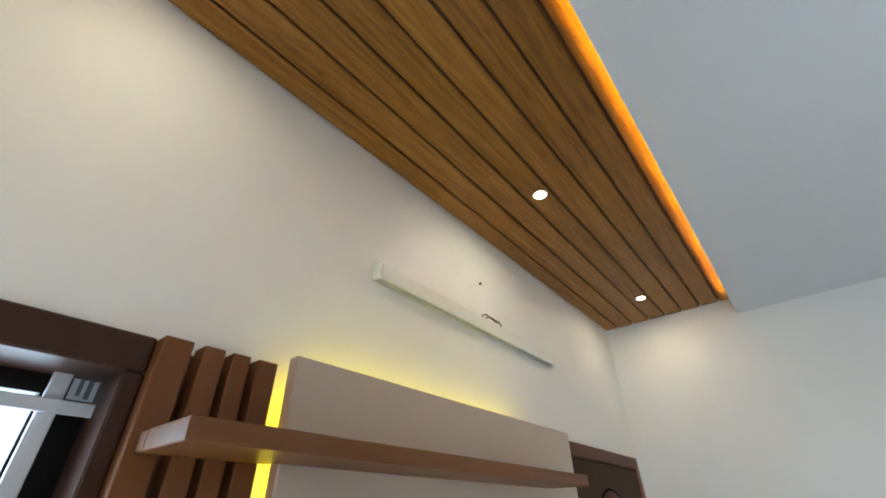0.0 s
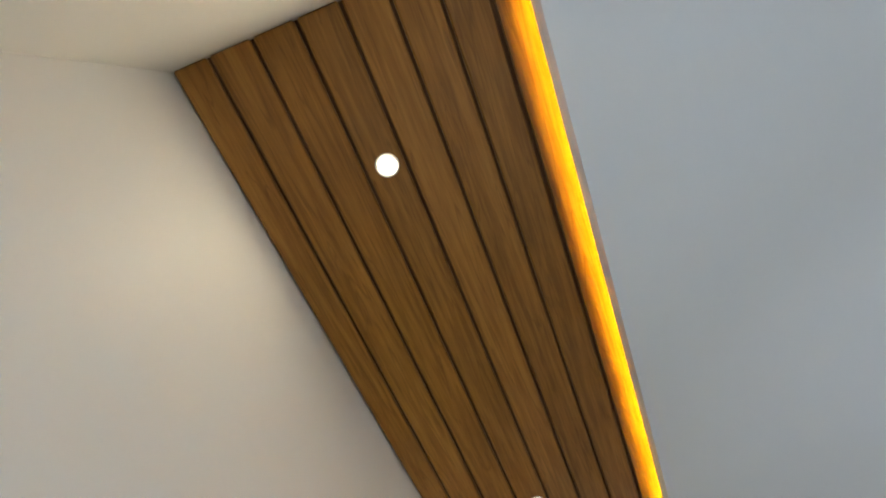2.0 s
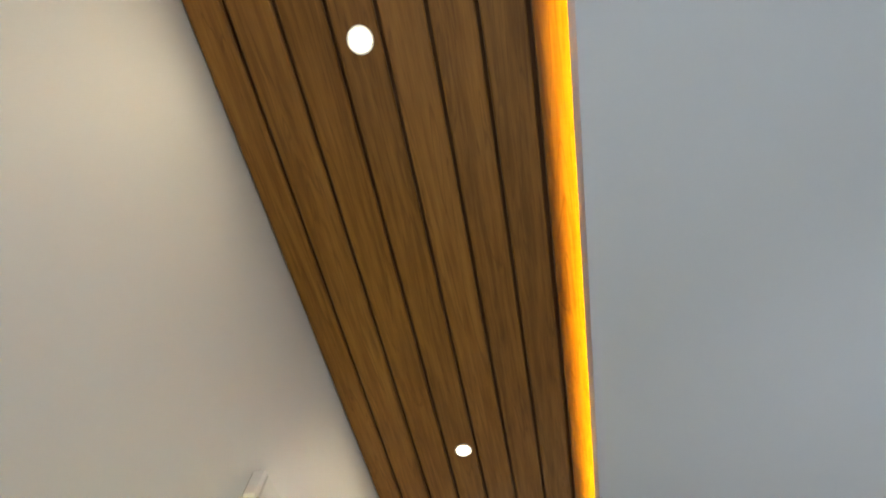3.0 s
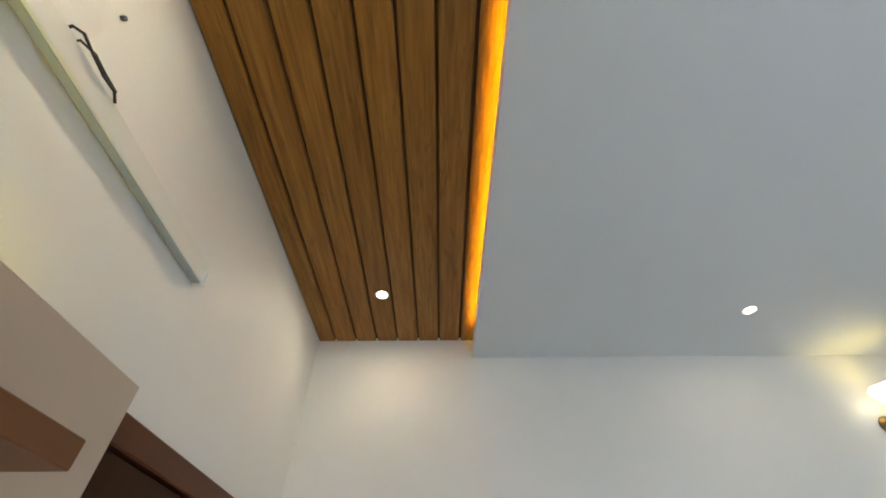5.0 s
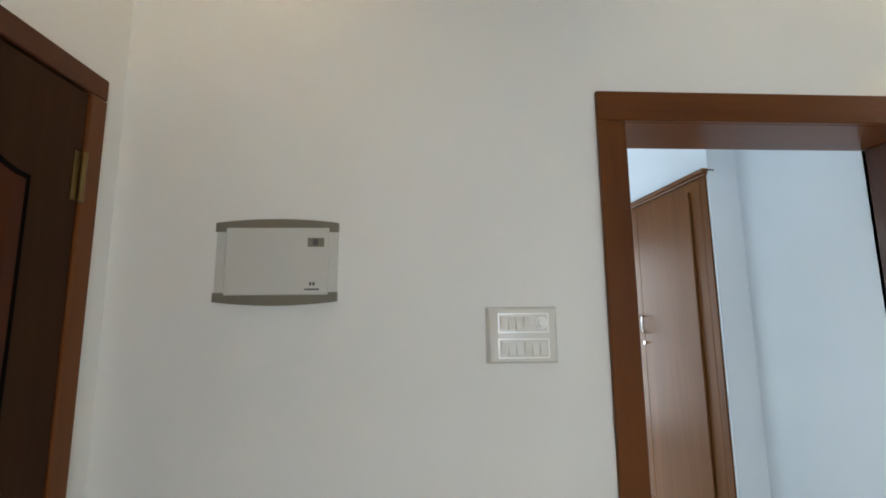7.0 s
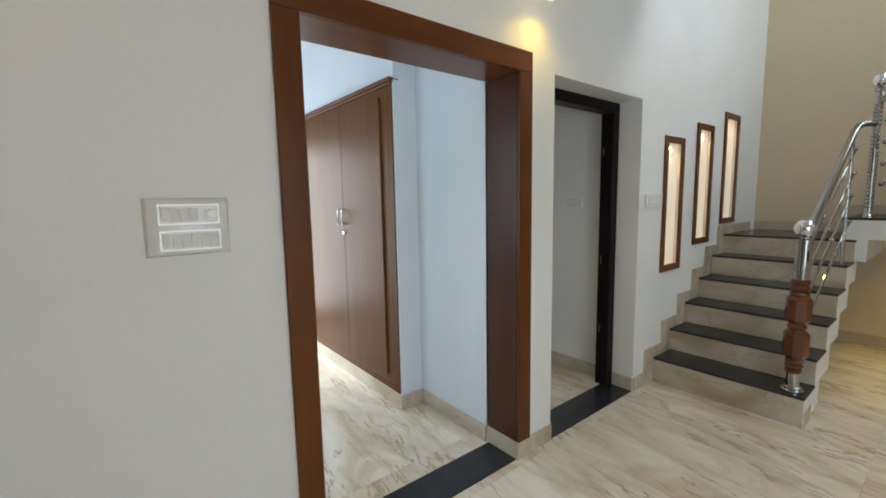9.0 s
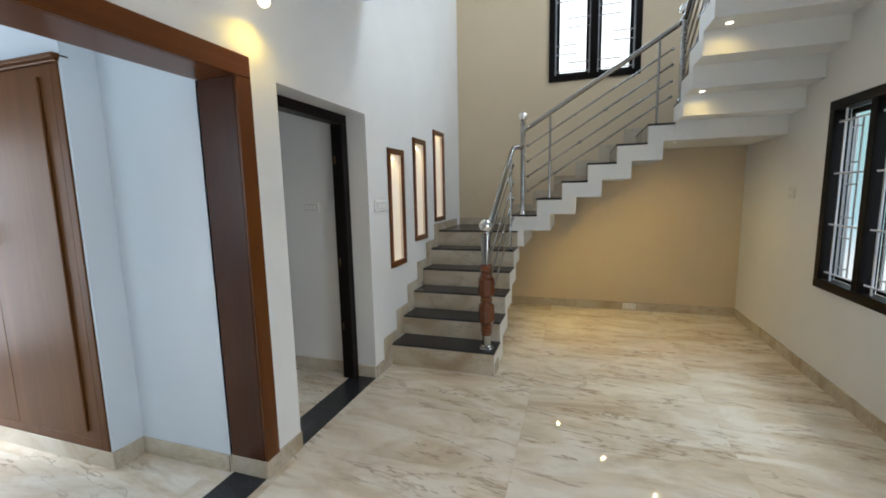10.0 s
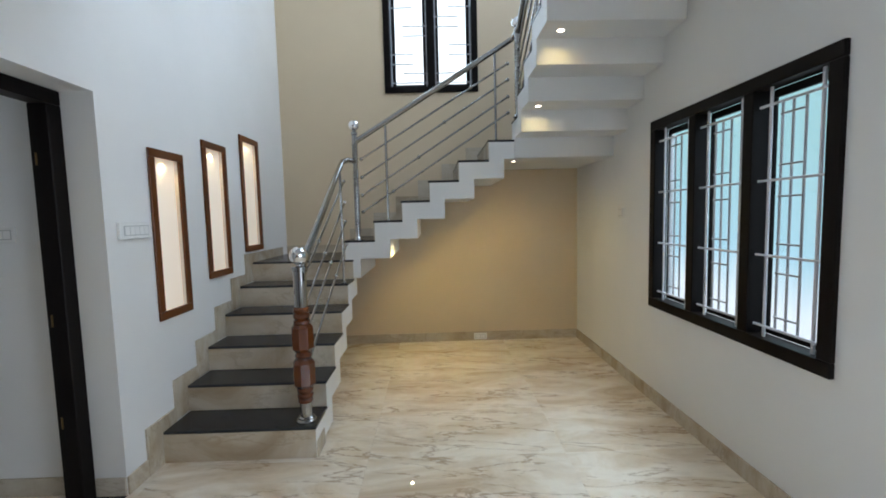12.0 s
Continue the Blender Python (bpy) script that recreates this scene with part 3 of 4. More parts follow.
bm = bmesh.new()
box(bm, 0.012, 0.035, -2.386, -1.154, 2.510, 2.570, bevel=0.005, segments=2)
part("diffuser", bm, M["milky"], tube_light, "milky greenish plastic diffuser")
boxes("edge_line", [(0.0125, 0.030, -2.385, -1.155, 2.5070, 2.5098)], M["blue_grey"], tube_light, "blue-grey plastic edge")
for a, b in ((-2.403, -2.3865), (-1.1535, -1.137)):
    boxes("end_cap", [(0.0005, 0.0368, a, b, 2.508, 2.572)], M["plastic_clear"], tube_light, bevel=0.005)
bm = bmesh.new()
tube(bm, [(0.022, -1.785, 2.550), (0.034, -1.785, 2.578), (0.042, -1.770, 2.584), (0.046, -1.735, 2.572), (0.047, -1.700, 2.566), (0.044, -1.665, 2.574), (0.038, -1.645, 2.566)], 0.003, 8)
tube(bm, [(0.022, -1.765, 2.550), (0.036, -1.762, 2.574), (0.044, -1.735, 2.580), (0.044, -1.70, 2.577), (0.040, -1.66, 2.582)], 0.0026, 8)
part("wire", bm, M["black"], tube_light, "loose black supply wire", smooth=True)
patch = thing("paint_patch", (0.0, -1.78, 2.66), "uneven fresh paint patch below the screw plug", "paint patch")
bm = bmesh.new()
ring = [(-1.79 + 0.05 * math.cos(k * 0.4488) * (1 + 0.25 * math.sin(3.1 * k)), 2.665 + 0.085 * math.sin(k * 0.4488) * (1 + 0.2 * math.cos(2.3 * k))) for k in range(14)]
va, vb = [bm.verts.new((0.0006, y, z)) for y, z in ring], [bm.verts.new((0.0016, y * 0.93 - 1.79 * 0.07, z * 0.93 + 2.665 * 0.07)) for y, z in ring]
for k in range(14):
    bm.faces.new((va[k], va[(k + 1) % 14], vb[(k + 1) % 14], vb[k]))
bm.faces.new(vb)
part("filler", bm, M["patch"], patch, smooth=True)
hook = thing("wall_plug", (0.0, -1.744, 2.762), "small dark screw plug in the wall", "screw")
bm = bmesh.new()
rod(bm, (0.0005, -1.744, 2.762), (0.010, -1.744, 2.762), 0.006, 12)
part("plug", bm, M["dark_grey"], hook, smooth=True)

# window beside the slats
wa = structure(thing("window_1", (-0.1, -3.28, WIN_A[2]), "dark brown wooden window with pale bars and glass", "window"), "dark brown wooden window with pale bars and glass", "window")
y0, y1, z0, z1 = WIN_A
boxes("window_frame", [(-0.12, 0.022, y0, y1, z1 - 0.07, z1), (-0.12, 0.022, y0, y1, z0, z0 + 0.07)], M["win_a"], wa, bevel=0.004)
boxes("window_frame", [(-0.12, 0.0215, y0, y0 + 0.06, z0 + 0.07, z1 - 0.07)], M["win_a"], wa, bevel=0.004)
boxes("window_frame", [(-0.12, 0.0215, y1 - 0.035, y1, z0 + 0.07, z1 - 0.07)], M["win_a"], wa, bevel=0.004)
boxes("sash", [(-0.155, -0.115, y0 + 0.05, y1 - 0.02, z1 - 0.105, z1 - 0.06), (-0.155, -0.115, y1 - 0.118, y1 - 0.03, z0 + 0.06, z1 - 0.105), (-0.155, -0.115, y0 + 0.05, y0 + 0.10, z0 + 0.06, z1 - 0.105)], M["dark"], wa, "black-brown sash")
for y in (-3.052, -3.31):
    boxes("bar", [(-0.100, -0.088, y - 0.015, y + 0.015, z0 + 0.06, z1 - 0.06)], M["grille"], wa, "pale grey metal bar", bevel=0.002)
for z in (2.005, 1.62, 1.24):
    boxes("bar", [(-0.087, -0.077, y0 + 0.05, y1 - 0.03, z - 0.012, z + 0.012)], M["grille"], wa, "pale grey metal bar", bevel=0.002)
boxes("paper_label", [(-0.1148, -0.1140, -3.030, -2.976, 2.026, 2.082)], M["label"], wa, "pale blue printed paper label")
boxes("print_bar", [(-0.1139, -0.1135, -3.019, -3.012, 2.034, 2.074)], M["label_print"], wa)
boxes("print_bar", [(-0.1139, -0.1135, -3.005, -2.996, 2.030, 2.066)], M["label_print"], wa)
pane = boxes("pane", [(-0.14, -0.134, y0 + 0.1, y1 - 0.08, z0 + 0.05, z1 - 0.12)], M["glass"], wa)
pane.visible_shadow = False

# carved door beside the corner
da = structure(thing("door_1", (-0.05, -0.615, 0), "", "door"), "closed dark-stained wooden door with carved arched panel", "door")
y0, y1, z1 = DOOR_A
for rows in ([(-0.10, 0.02, y0, y0 + 0.065, 0, z1 - 0.0665)], [(-0.10, 0.02, y1 - 0.062, y1, 0, z1 - 0.0665)], [(-0.10, 0.02, y0, y1, z1 - 0.066, z1)]):
    boxes("door_frame", rows, M["teak_y"] if rows[0][5] == z1 else M["teak"], da, "reddish brown polished frame", bevel=0.004)
leaf = boxes("leaf", [(-0.032, 0.013, y0 + 0.068, y1 - 0.065, 0.008, z1 - 0.076)], M["door"], da)


# near-black colour for the shade in the door's groove and gap
M["gap_shade"] = material("black_gap_shade", None, (0.004, 0.002, 0.0015), 0.8, Specular_IOR_Level=0.05)


def arch_outline(inset, lower=1.08):
    """Outline of the carved panel: a swan-neck top over straight sides (y, z)."""
    c, half = -0.645, 0.352 - inset
    pts = [(c - half, lower + inset), (c + half, lower + inset)]
    for k in range(0, 25):
        s = 1 - k / 12.0
        t = abs(s)
        rise = 0.165 * (0.5 + 0.5 * math.cos(math.pi * min(1.0, t ** 1.15)))
        pts.append((c + half * s, 1.796 - inset + rise))
    return pts


def carved(name, outline_a, outline_b, xa, xb, mat, cap):
    bm = bmesh.new()
    va = [bm.verts.new((xa, y, z)) for y, z in outline_a]
    vb = [bm.verts.new((xb, y, z)) for y, z in outline_b]
    for k in range(len(va)):
        j = (k + 1) % len(va)
        bm.faces.new((va[k], va[j], vb[j], vb[k]))
    if cap:
        bm.faces.new(vb)
    return part(name, bm, mat, leaf)


# black sheet added behind the leaf so the gap around it reads as shade
boxes("shadow_gap", [(-0.040, -0.033, y0 + 0.0655, y1 - 0.0625, 0.0, z1 - 0.0665)], M["gap_shade"], da, "black sheet for the shade in the gap around the leaf")
# black band, slightly proud, painted as the shade of a carved groove
carved("moulding", arch_outline(0.0), arch_outline(0.013), 0.0138, 0.0162, M["gap_shade"], False)
carved("raised_panel", arch_outline(0.0125), arch_outline(0.048), 0.0154, 0.021, M["door_panel"], True)
boxes("lower_panel", [(0.0131, 0.021, -0.99, -0.31, 0.22, 0.94)], M["door_panel"], leaf, bevel=0.01)
bm = bmesh.new()
rod(bm, (0.021, -0.153, 1.765), (0.021, -0.153, 1.905), 0.007, 12)
box(bm, 0.0132, 0.016, -0.181, -0.154, 1.767, 1.903)
part("hinge", bm, M["brass"], da, "brass butt hinge", smooth=True)
bm = bmesh.new()
rod(bm, (0.021, -0.153, 0.25), (0.021, -0.153, 0.39), 0.007, 12)
part("hinge", bm, M["brass"], da, "brass butt hinge", smooth=True)

# ---- wood-lined opening to the hall ----
op = structure(thing("doorway_lining", (2.19, 0.1, 0), "", "door frame"), "polished reddish teak lining around a wide opening", "door frame")
a, b, h = OPEN
for rows, m in (([(1.54, a, -0.018, -0.001, 0.0, h + 0.0)], "teak"), ([(b, 2.84, -0.018, -0.001, 0.102, h + 0.0)], "teak"), ([(1.54, 2.84, -0.018, -0.001, h + 0.001, 2.19)], "teak_x")):
    boxes("architrave", rows, M[m], op, bevel=0.003)
# side jambs take the darkened teak to stand in for shade inside the opening
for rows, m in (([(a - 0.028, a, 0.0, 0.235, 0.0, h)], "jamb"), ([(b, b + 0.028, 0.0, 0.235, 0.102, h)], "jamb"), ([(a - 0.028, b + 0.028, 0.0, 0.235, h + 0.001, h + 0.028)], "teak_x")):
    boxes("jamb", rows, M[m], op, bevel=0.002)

# ---- skirting ----
def skirt(rows):
    for r in rows:
        structure(boxes("baseboard", [(*r, 0.0, 0.102)], M["skirting"], bevel=0.002), "beige marble tile skirting", "baseboard")


skirt([(0.0, 1.54, -0.012, -0.0005), (b, NICHE[0], -0.012, -0.0005), (b - 0.0005, b + 0.011, 0.0, 0.236),
       (NICHE[0] - 0.0, NICHE[0] + 0.012, 0.0005, 0.16), (NICHE[1] - 0.012, NICHE[1] - 0.0005, 0.0005, 0.160), (NICHE[1], 4.195, -0.012, -0.0005),
       (6.638, 6.6495, -3.317, -0.02), (2.6, 6.638, -3.3295, -3.318), (0.0005, 0.012, -3.65, -1.236),
       (2.730, 2.7415, 0.237, 0.883), (2.572, 2.742, 0.883, 0.8945), (2.560, 2.5715, 0.883, 3.2), (4.048, 4.0595, 0.263, 0.82)])

# ---- built-in wardrobe ----
w = thing("wardrobe", (2.6, 1.68, 0.1), "brown veneered built-in wardrobe with two closed doors", "wardrobe")
X = 2.565
boxes("carcass", [(X + 0.022, 2.88, 0.93, 2.435, 0.104, 2.20)], M["ward"], w)
boxes("side_stile", [(X - 0.002, X + 0.0215, 0.912, 0.965, 0.102, 2.20)], M["ward"], w, bevel=0.003)
boxes("side_stile", [(X - 0.002, X + 0.0215, 2.40, 2.452, 0.102, 2.20)], M["ward"], w, bevel=0.003)
boxes("plinth_rail", [(X - 0.002, X + 0.0215, 0.966, 2.399, 0.102, 0.16)], M["ward"], w, bevel=0.003)
bm = bmesh.new()
box(bm, X - 0.012, X + 0.05, 0.905, 2.46, 2.20, 2.214, bevel=0.004)
box(bm, X - 0.03, X + 0.05, 0.895, 2.465, 2.214, 2.238, bevel=0.007, segments=2)
part("cornice", bm, M["ward"], w)
for y0, y1, hinge in ((0.967, 1.689, 1), (1.692, 2.397, -1)):
    d = boxes("door", [(X, X + 0.021, y0, y1, 0.162, 2.195)], M["ward"], w, bevel=0.002)
    m = y0 + 0.10 if hinge > 0 else y1 - 0.10
    if hinge > 0:
        boxes("moulding", [(X - 0.014, X - 0.0005, m - 0.010, m + 0.010, 0.205, 2.14)], M["ward"], d, bevel=0.005)
    hy = 1.655 if hinge > 0 else 1.727
    bm = bmesh.new()
    tube(bm, [(X - 0.0005, hy, 1.27), (X - 0.028, hy, 1.275), (X - 0.034, hy, 1.285), (X - 0.034, hy, 1.375), (X - 0.028, hy, 1.385), (X - 0.0005, hy, 1.39)], 0.006, 10)
    part("handle", bm, M["chrome"], d, "chrome bow handle", smooth=True)
bm = bmesh.new()
rod(bm, (X - 0.018, 1.675, 1.20), (X - 0.0005, 1.675, 1.20), 0.011, 14)
part("lock", bm, M["chrome"], w, "chrome cylinder lock", smooth=True)

# ---- washroom niche: dark frame, lobby door edge ----
f = structure(thing("door_2", (3.54, 0.2, 0), "", "door frame"), "black-brown door frame in the recess, door open", "door frame")
for rows in ([(3.955, 4.034, 0.163, 0.262, 0.005, 2.048)], [(3.046, 3.125, 0.163, 0.262, 0.005, 2.048)], [(3.046, 4.034, 0.163, 0.262, 2.049, 2.119)]):
    boxes("door_frame", rows, M["dark"], f, bevel=0.004)
for z in (0.42, 0.95, 1.75):
    bm = bmesh.new()
    rod(bm, (3.953, 0.235, z), (3.953, 0.235, z + 0.06), 0.004, 10)
    part("hinge", bm, M["brass"], f, smooth=True)
structure(boxes("lobby_trim", [(4.03, 4.12, 0.8205, 0.85, 0.0, 2.06)], M["dark"]), "black-brown upright of an inner doorway", "trim")


# ---- switches, sockets, fuse board ----
def plate(name, base, label, category, rows, parent_mat=None):
    t = thing(name, base, label, category)
    bm = bmesh.new()
    box(bm, *rows)
    for v in bm.verts:  # sides slope in towards the face
        if v.co.y < -0.01:
            v.co.x += 0.010 if v.co.x < base[0] else -0.010
            v.co.z += 0.007 if v.co.z < (rows[4] + rows[5]) / 2 else -0.007
    bmesh.ops.bevel(bm, geom=bm.edges[:], offset=0.003, segments=2, affect="EDGES", profile=0.5)
    part("cover_plate", bm, parent_mat or M["plastic"], t, smooth=True, angle=0.9)
    return t


s = plate("switch_board", (1.263, -0.01, 1.303), "white twelve-way switch board with fan regulator", "switch", (1.150, 1.376, -0.016, -0.0005, 1.297, 1.471), M["switch_plate"])
for z0, n in ((1.395, 4), (1.318, 6)):
    x0, x1 = 1.186, 1.345
    boxes("module_rim", [(x0, x1, -0.020, -0.0161, z0 - 0.004, z0), (x0, x1, -0.020, -0.0161, z0 + 0.052, z0 + 0.056), (x0, x0 + 0.004, -0.020, -0.0161, z0, z0 + 0.052), (x1 - 0.004, x1, -0.020, -0.0161, z0, z0 + 0.052)], M["rim"], s, "clear glossy rim whitened for its glint")
    boxes("module_base", [(x0 + 0.004, x1 - 0.004, -0.0172, -0.0161, z0, z0 + 0.052)], M["switch_plate"], s, "grey module base")
    step = (x1 - x0 - 0.012) / 6
    for k in range(n):
        u = x0 + 0.006 + step * k
        bm = bmesh.new()
        g = box(bm, u + 0.002, u + step - 0.002, -0.0205, -0.0161, z0 + 0.005, z0 + 0.047, bevel=0.0012)
        for v in bm.verts:
            if v.co.y < -0.018:
                v.co.y += 0.0036 * (v.co.z - z0 - 0.026) / 0.02 * (1 if k % 3 else -1)
        part("rocker", bm, M["rocker"], s)
bm = bmesh.new()
lathe(bm, (0, 0, 0), [(0.019, 0), (0.019, 0.006), (0.013, 0.008), (0.012, 0.018), (0.0, 0.019)], 20)
bmesh.ops.transform(bm, matrix=Matrix.Translation((1.322, -0.0161, 1.421)) @ Matrix.Rotation(radians(90), 4, "X"), verts=bm.verts)
part("regulator_knob", bm, M["plastic"], s, "round white fan regulator knob", smooth=True)


def small_switch(cx, cz, w, h, axis, at, label, n=3, side=-1, deep=0.013):
    """A white switch plate on a wall facing -y, +y or -x."""
    def b(u0, u1, d0, d1, z0, z1):
        if axis == "y":
            return (u0, u1, *sorted((at + side * d0, at + side * d1)), z0, z1)
        return (*sorted((at + side * d0, at + side * d1)), u0, u1, z0, z1)
    t = thing("switch_plate", (cx, at, cz - h / 2) if axis == "y" else (at, cx, cz - h / 2), label, "switch")
    boxes("cover_plate", [b(cx - w / 2, cx + w / 2, 0.0005, deep, cz - h / 2, cz + h / 2)], M["plastic"], t, bevel=0.003)
    boxes("inner_rim", [b(cx - w * 0.40, cx + w * 0.40, deep + 0.0001, deep + 0.0025, cz - h * 0.30, cz + h * 0.30)], M["module"], t, bevel=0.001)
    step = w * 0.76 / n
    for k in range(n):
        u = cx - w * 0.38 + step * k
        boxes("rocker", [b(u + 0.002, u + step - 0.002, deep + 0.0026, deep + 0.0055, cz - h * 0.25, cz + h * 0.25)], M["plastic"], t, bevel=0.001)


small_switch(4.232, 1.418, 0.245, 0.092, "y", 0.0, "white wide switch plate beside a lit niche", 5, -1, 0.021)
small_switch(0.543, 1.414, 0.15, 0.085, "x", 4.06, "white switch plate on the lobby wall", 3)
small_switch(5.50, 1.45, 0.10, 0.10, "y", -3.33, "pale switch plate on the window wall", 2, 1)
small_switch(-2.19, 0.052, 0.15, 0.075, "x", 6.638, "pale socket set in the skirting", 2)

db = thing("fuse_board", (0.508, -0.01, 1.488), "grey flush fuse board with taupe bowed top and bottom trims", "fuse box")
x0, x1, z0, z1 = 0.322, 0.692, 1.490, 1.737
boxes("frame", [(x0, x1, -0.010, -0.0005, z0 + 0.012, z1 - 0.012)], M["grey_plastic"], db, bevel=0.003)


def bowed(z_edge, z_in, bow):
    bm = bmesh.new()
    n = 16
    fr, bk = [], []
    for k in range(n + 1):
        s = k / n
        z = z_edge + bow * (1 - (2 * s - 1) ** 2)
        fr.append((x0 - 0.001 + (x1 - x0 + 0.002) * s, z))
    poly = fr + [(x1 + 0.001, z_in), (x0 - 0.001, z_in)]
    va = [bm.verts.new((u, -0.0165, z)) for u, z in poly]
    vb = [bm.verts.new((u, -0.0005, z)) for u, z in poly]
    bm.faces.new(va)
    bm.faces.new(vb[::-1])
    for k in range(len(poly)):
        j = (k + 1) % len(poly)
        bm.faces.new((va[k], va[j], vb[j], vb[k]))
    part("trim", bm, M["taupe_plastic"], db, "taupe bowed trim")


bowed(z1 - 0.002, z1 - 0.030, 0.012)
bowed(z0 + 0.002, z0 + 0.030, -0.012)
lid = boxes("lid", [(x0 + 0.032, x1 - 0.026, -0.021, -0.0103, z0 + 0.022, z1 - 0.018)], M["grey_plastic"], db, bevel=0.003)
boxes("latch", [(x1 - 0.090, x1 - 0.040, -0.0225, -0.0212, z1 - 0.078, z1 - 0.050)], M["taupe_plastic"], lid, "dark latch window")
boxes("latch_slider", [(x1 - 0.074, x1 - 0.058, -0.0235, -0.0226, z1 - 0.074, z1 - 0.054)], M["dark_grey"], lid)
boxes("mark", [(x1 - 0.082, x1 - 0.075, -0.0217, -0.0211, z0 + 0.050, z0 + 0.060), (x1 - 0.072, x1 - 0.065, -0.0217, -0.0211, z0 + 0.050, z0 + 0.060)], M["dark_grey"], lid, "small dark printed mark")
boxes("print_bar", [(x1 - 0.096, x1 - 0.052, -0.0217, -0.0211, z0 + 0.036, z0 + 0.041)], M["dark_grey"], lid)

# ---- lit wall niches ----
M["niche_inside"] = paint("warm_cream_niche_paint", (0.80, 0.74, 0.64), 0.5, 0.03)
# even glow put into the back panel for lamp light spread down the niche
M["opal"] = material("glow_filled_niche_back", None, (0.80, 0.74, 0.64), 0.5, 0.0, Emission_Color=(1.0, 0.78, 0.58, 1), Emission_Strength=0.34)
for x0, x1, z0, z1 in LIGHT_NICHES:
    t = thing("lit_niche", ((x0 + x1) / 2, 0.0, z0), "upright wall niche with brown wood frame, lit warm inside", "wall niche", "lit niches by the stairs")
    e = 0.052
    boxes("frame_post", [(x0, x0 + e, -0.016, -0.0005, z0 + e, z1 - e)], M["teak"], t, bevel=0.003)
    boxes("frame_post", [(x1 - e, x1, -0.016, -0.0005, z0 + e, z1 - e)], M["teak"], t, bevel=0.003)
    boxes("frame_rail", [(x0, x1, -0.016, -0.0005, z1 - e + 0.0005, z1)], M["teak_x"], t, bevel=0.003)
    boxes("frame_rail", [(x0, x1, -0.016, -0.0005, z0, z0 + e - 0.0005)], M["teak_x"], t, bevel=0.003)
    i = 0.0405
    boxes("niche_back", [(x0 + i, x1 - i, 0.024, 0.034, z0 + i, z1 - i)], M["opal"], t, "niche back panel with soft glow added")
    boxes("lining", [(x0 + i, x0 + i + 0.004, 0.001, 0.0235, z0 + i, z1 - i), (x1 - i - 0.004, x1 - i, 0.001, 0.0235, z0 + i, z1 - i),
                     (x0 + i + 0.004, x1 - i - 0.004, 0.001, 0.0235, z0 + i, z0 + i + 0.004), (x0 + i + 0.004, x1 - i - 0.004, 0.001, 0.0235, z1 - i - 0.004, z1 - i)], M["niche_inside"], t, "warm lit cream lining")
    lamp("niche_beam", "SPOT", look(((x0 + x1) / 2, 0.006, z1 - i - 0.03), ((x0 + x1) / 2, 0.03, z1 - 0.5)), 1.6, (1.0, 0.74, 0.36), cone=150, blend=0.9, radius=0.01)

# ---- wall lamp above the opening ----
sc = thing("wall_lamp", (2.85, -0.06, 2.40), "brass wall lamp with glowing glass shades up and down", "wall lamp")
bm = bmesh.new()
lathe(bm, (0, 0, 0), [(0.045, 0), (0.05, 0.006), (0.042, 0.014), (0.02, 0.022), (0.0, 0.024)], 24)
bmesh.ops.transform(bm, matrix=Matrix.Translation((2.85, -0.0005, 2.56)) @ Matrix.Rotation(radians(90), 4, "X"), verts=bm.verts)
part("wall_rose", bm, M["brass"], sc, smooth=True)
bm = bmesh.new()
tube(bm, [(2.85, -0.02, 2.56), (2.85, -0.06, 2.552), (2.85, -0.10, 2.56), (2.85, -0.12, 2.575)], 0.009, 10)
lathe(bm, (2.85, -0.12, 2.545), [(0.0, 0), (0.022, 0.004), (0.030, 0.018), (0.026, 0.034), (0.034, 0.050), (0.042, 0.070), (0.046, 0.085), (0.0, 0.086)], 20)
lathe(bm, (2.85, -0.12, 2.465), [(0.0, 0), (0.026, 0.001), (0.030, 0.012), (0.016, 0.03), (0.012, 0.075), (0.0, 0.08)], 20)
part("arm", bm, M["brass"], sc, smooth=True)
bm = bmesh.new()
n = 24
prof = [(0.032, 0.022), (0.050, 0.036), (0.064, 0.058), (0.072, 0.080), (0.077, 0.096)]
loops = [[bm.verts.new((2.85 + r * (1 + 0.06 * math.cos(6 * 2 * math.pi * k / n) * hgt / 0.1) * math.cos(2 * math.pi * k / n), -0.12 + r * (1 + 0.06 * math.cos(6 * 2 * math.pi * k / n) * hgt / 0.1) * math.sin(2 * math.pi * k / n), 2.608 + hgt)) for k in range(n)] for r, hgt in prof]
for lo, hi in zip(loops, loops[1:]):
    for k in range(n):
        bm.faces.new((lo[k], lo[(k + 1) % n], hi[(k + 1) % n], hi[k]))
part("shade", bm, M["bulb"], sc, "glowing frosted petal glass shade", smooth=True)
bm = bmesh.new()
ball(bm, (2.85, -0.12, 2.437), 0.030)
part("bulb", bm, M["bulb"], sc, "glowing round bulb", smooth=True)
lamp("wall_lamp_up", "SPOT", look((2.85, -0.12, 2.72), (2.85, -0.1199, 3.2)), 1.15, (1.0, 0.72, 0.06), cone=150, blend=1.0, radius=0.03)
lamp("wall_lamp_down", "SPOT", look((2.85, -0.12, 2.40), (2.85, -0.06, 2.0)), 4.2, (1.0, 0.70, 0.10), cone=150, blend=0.9, radius=0.03)

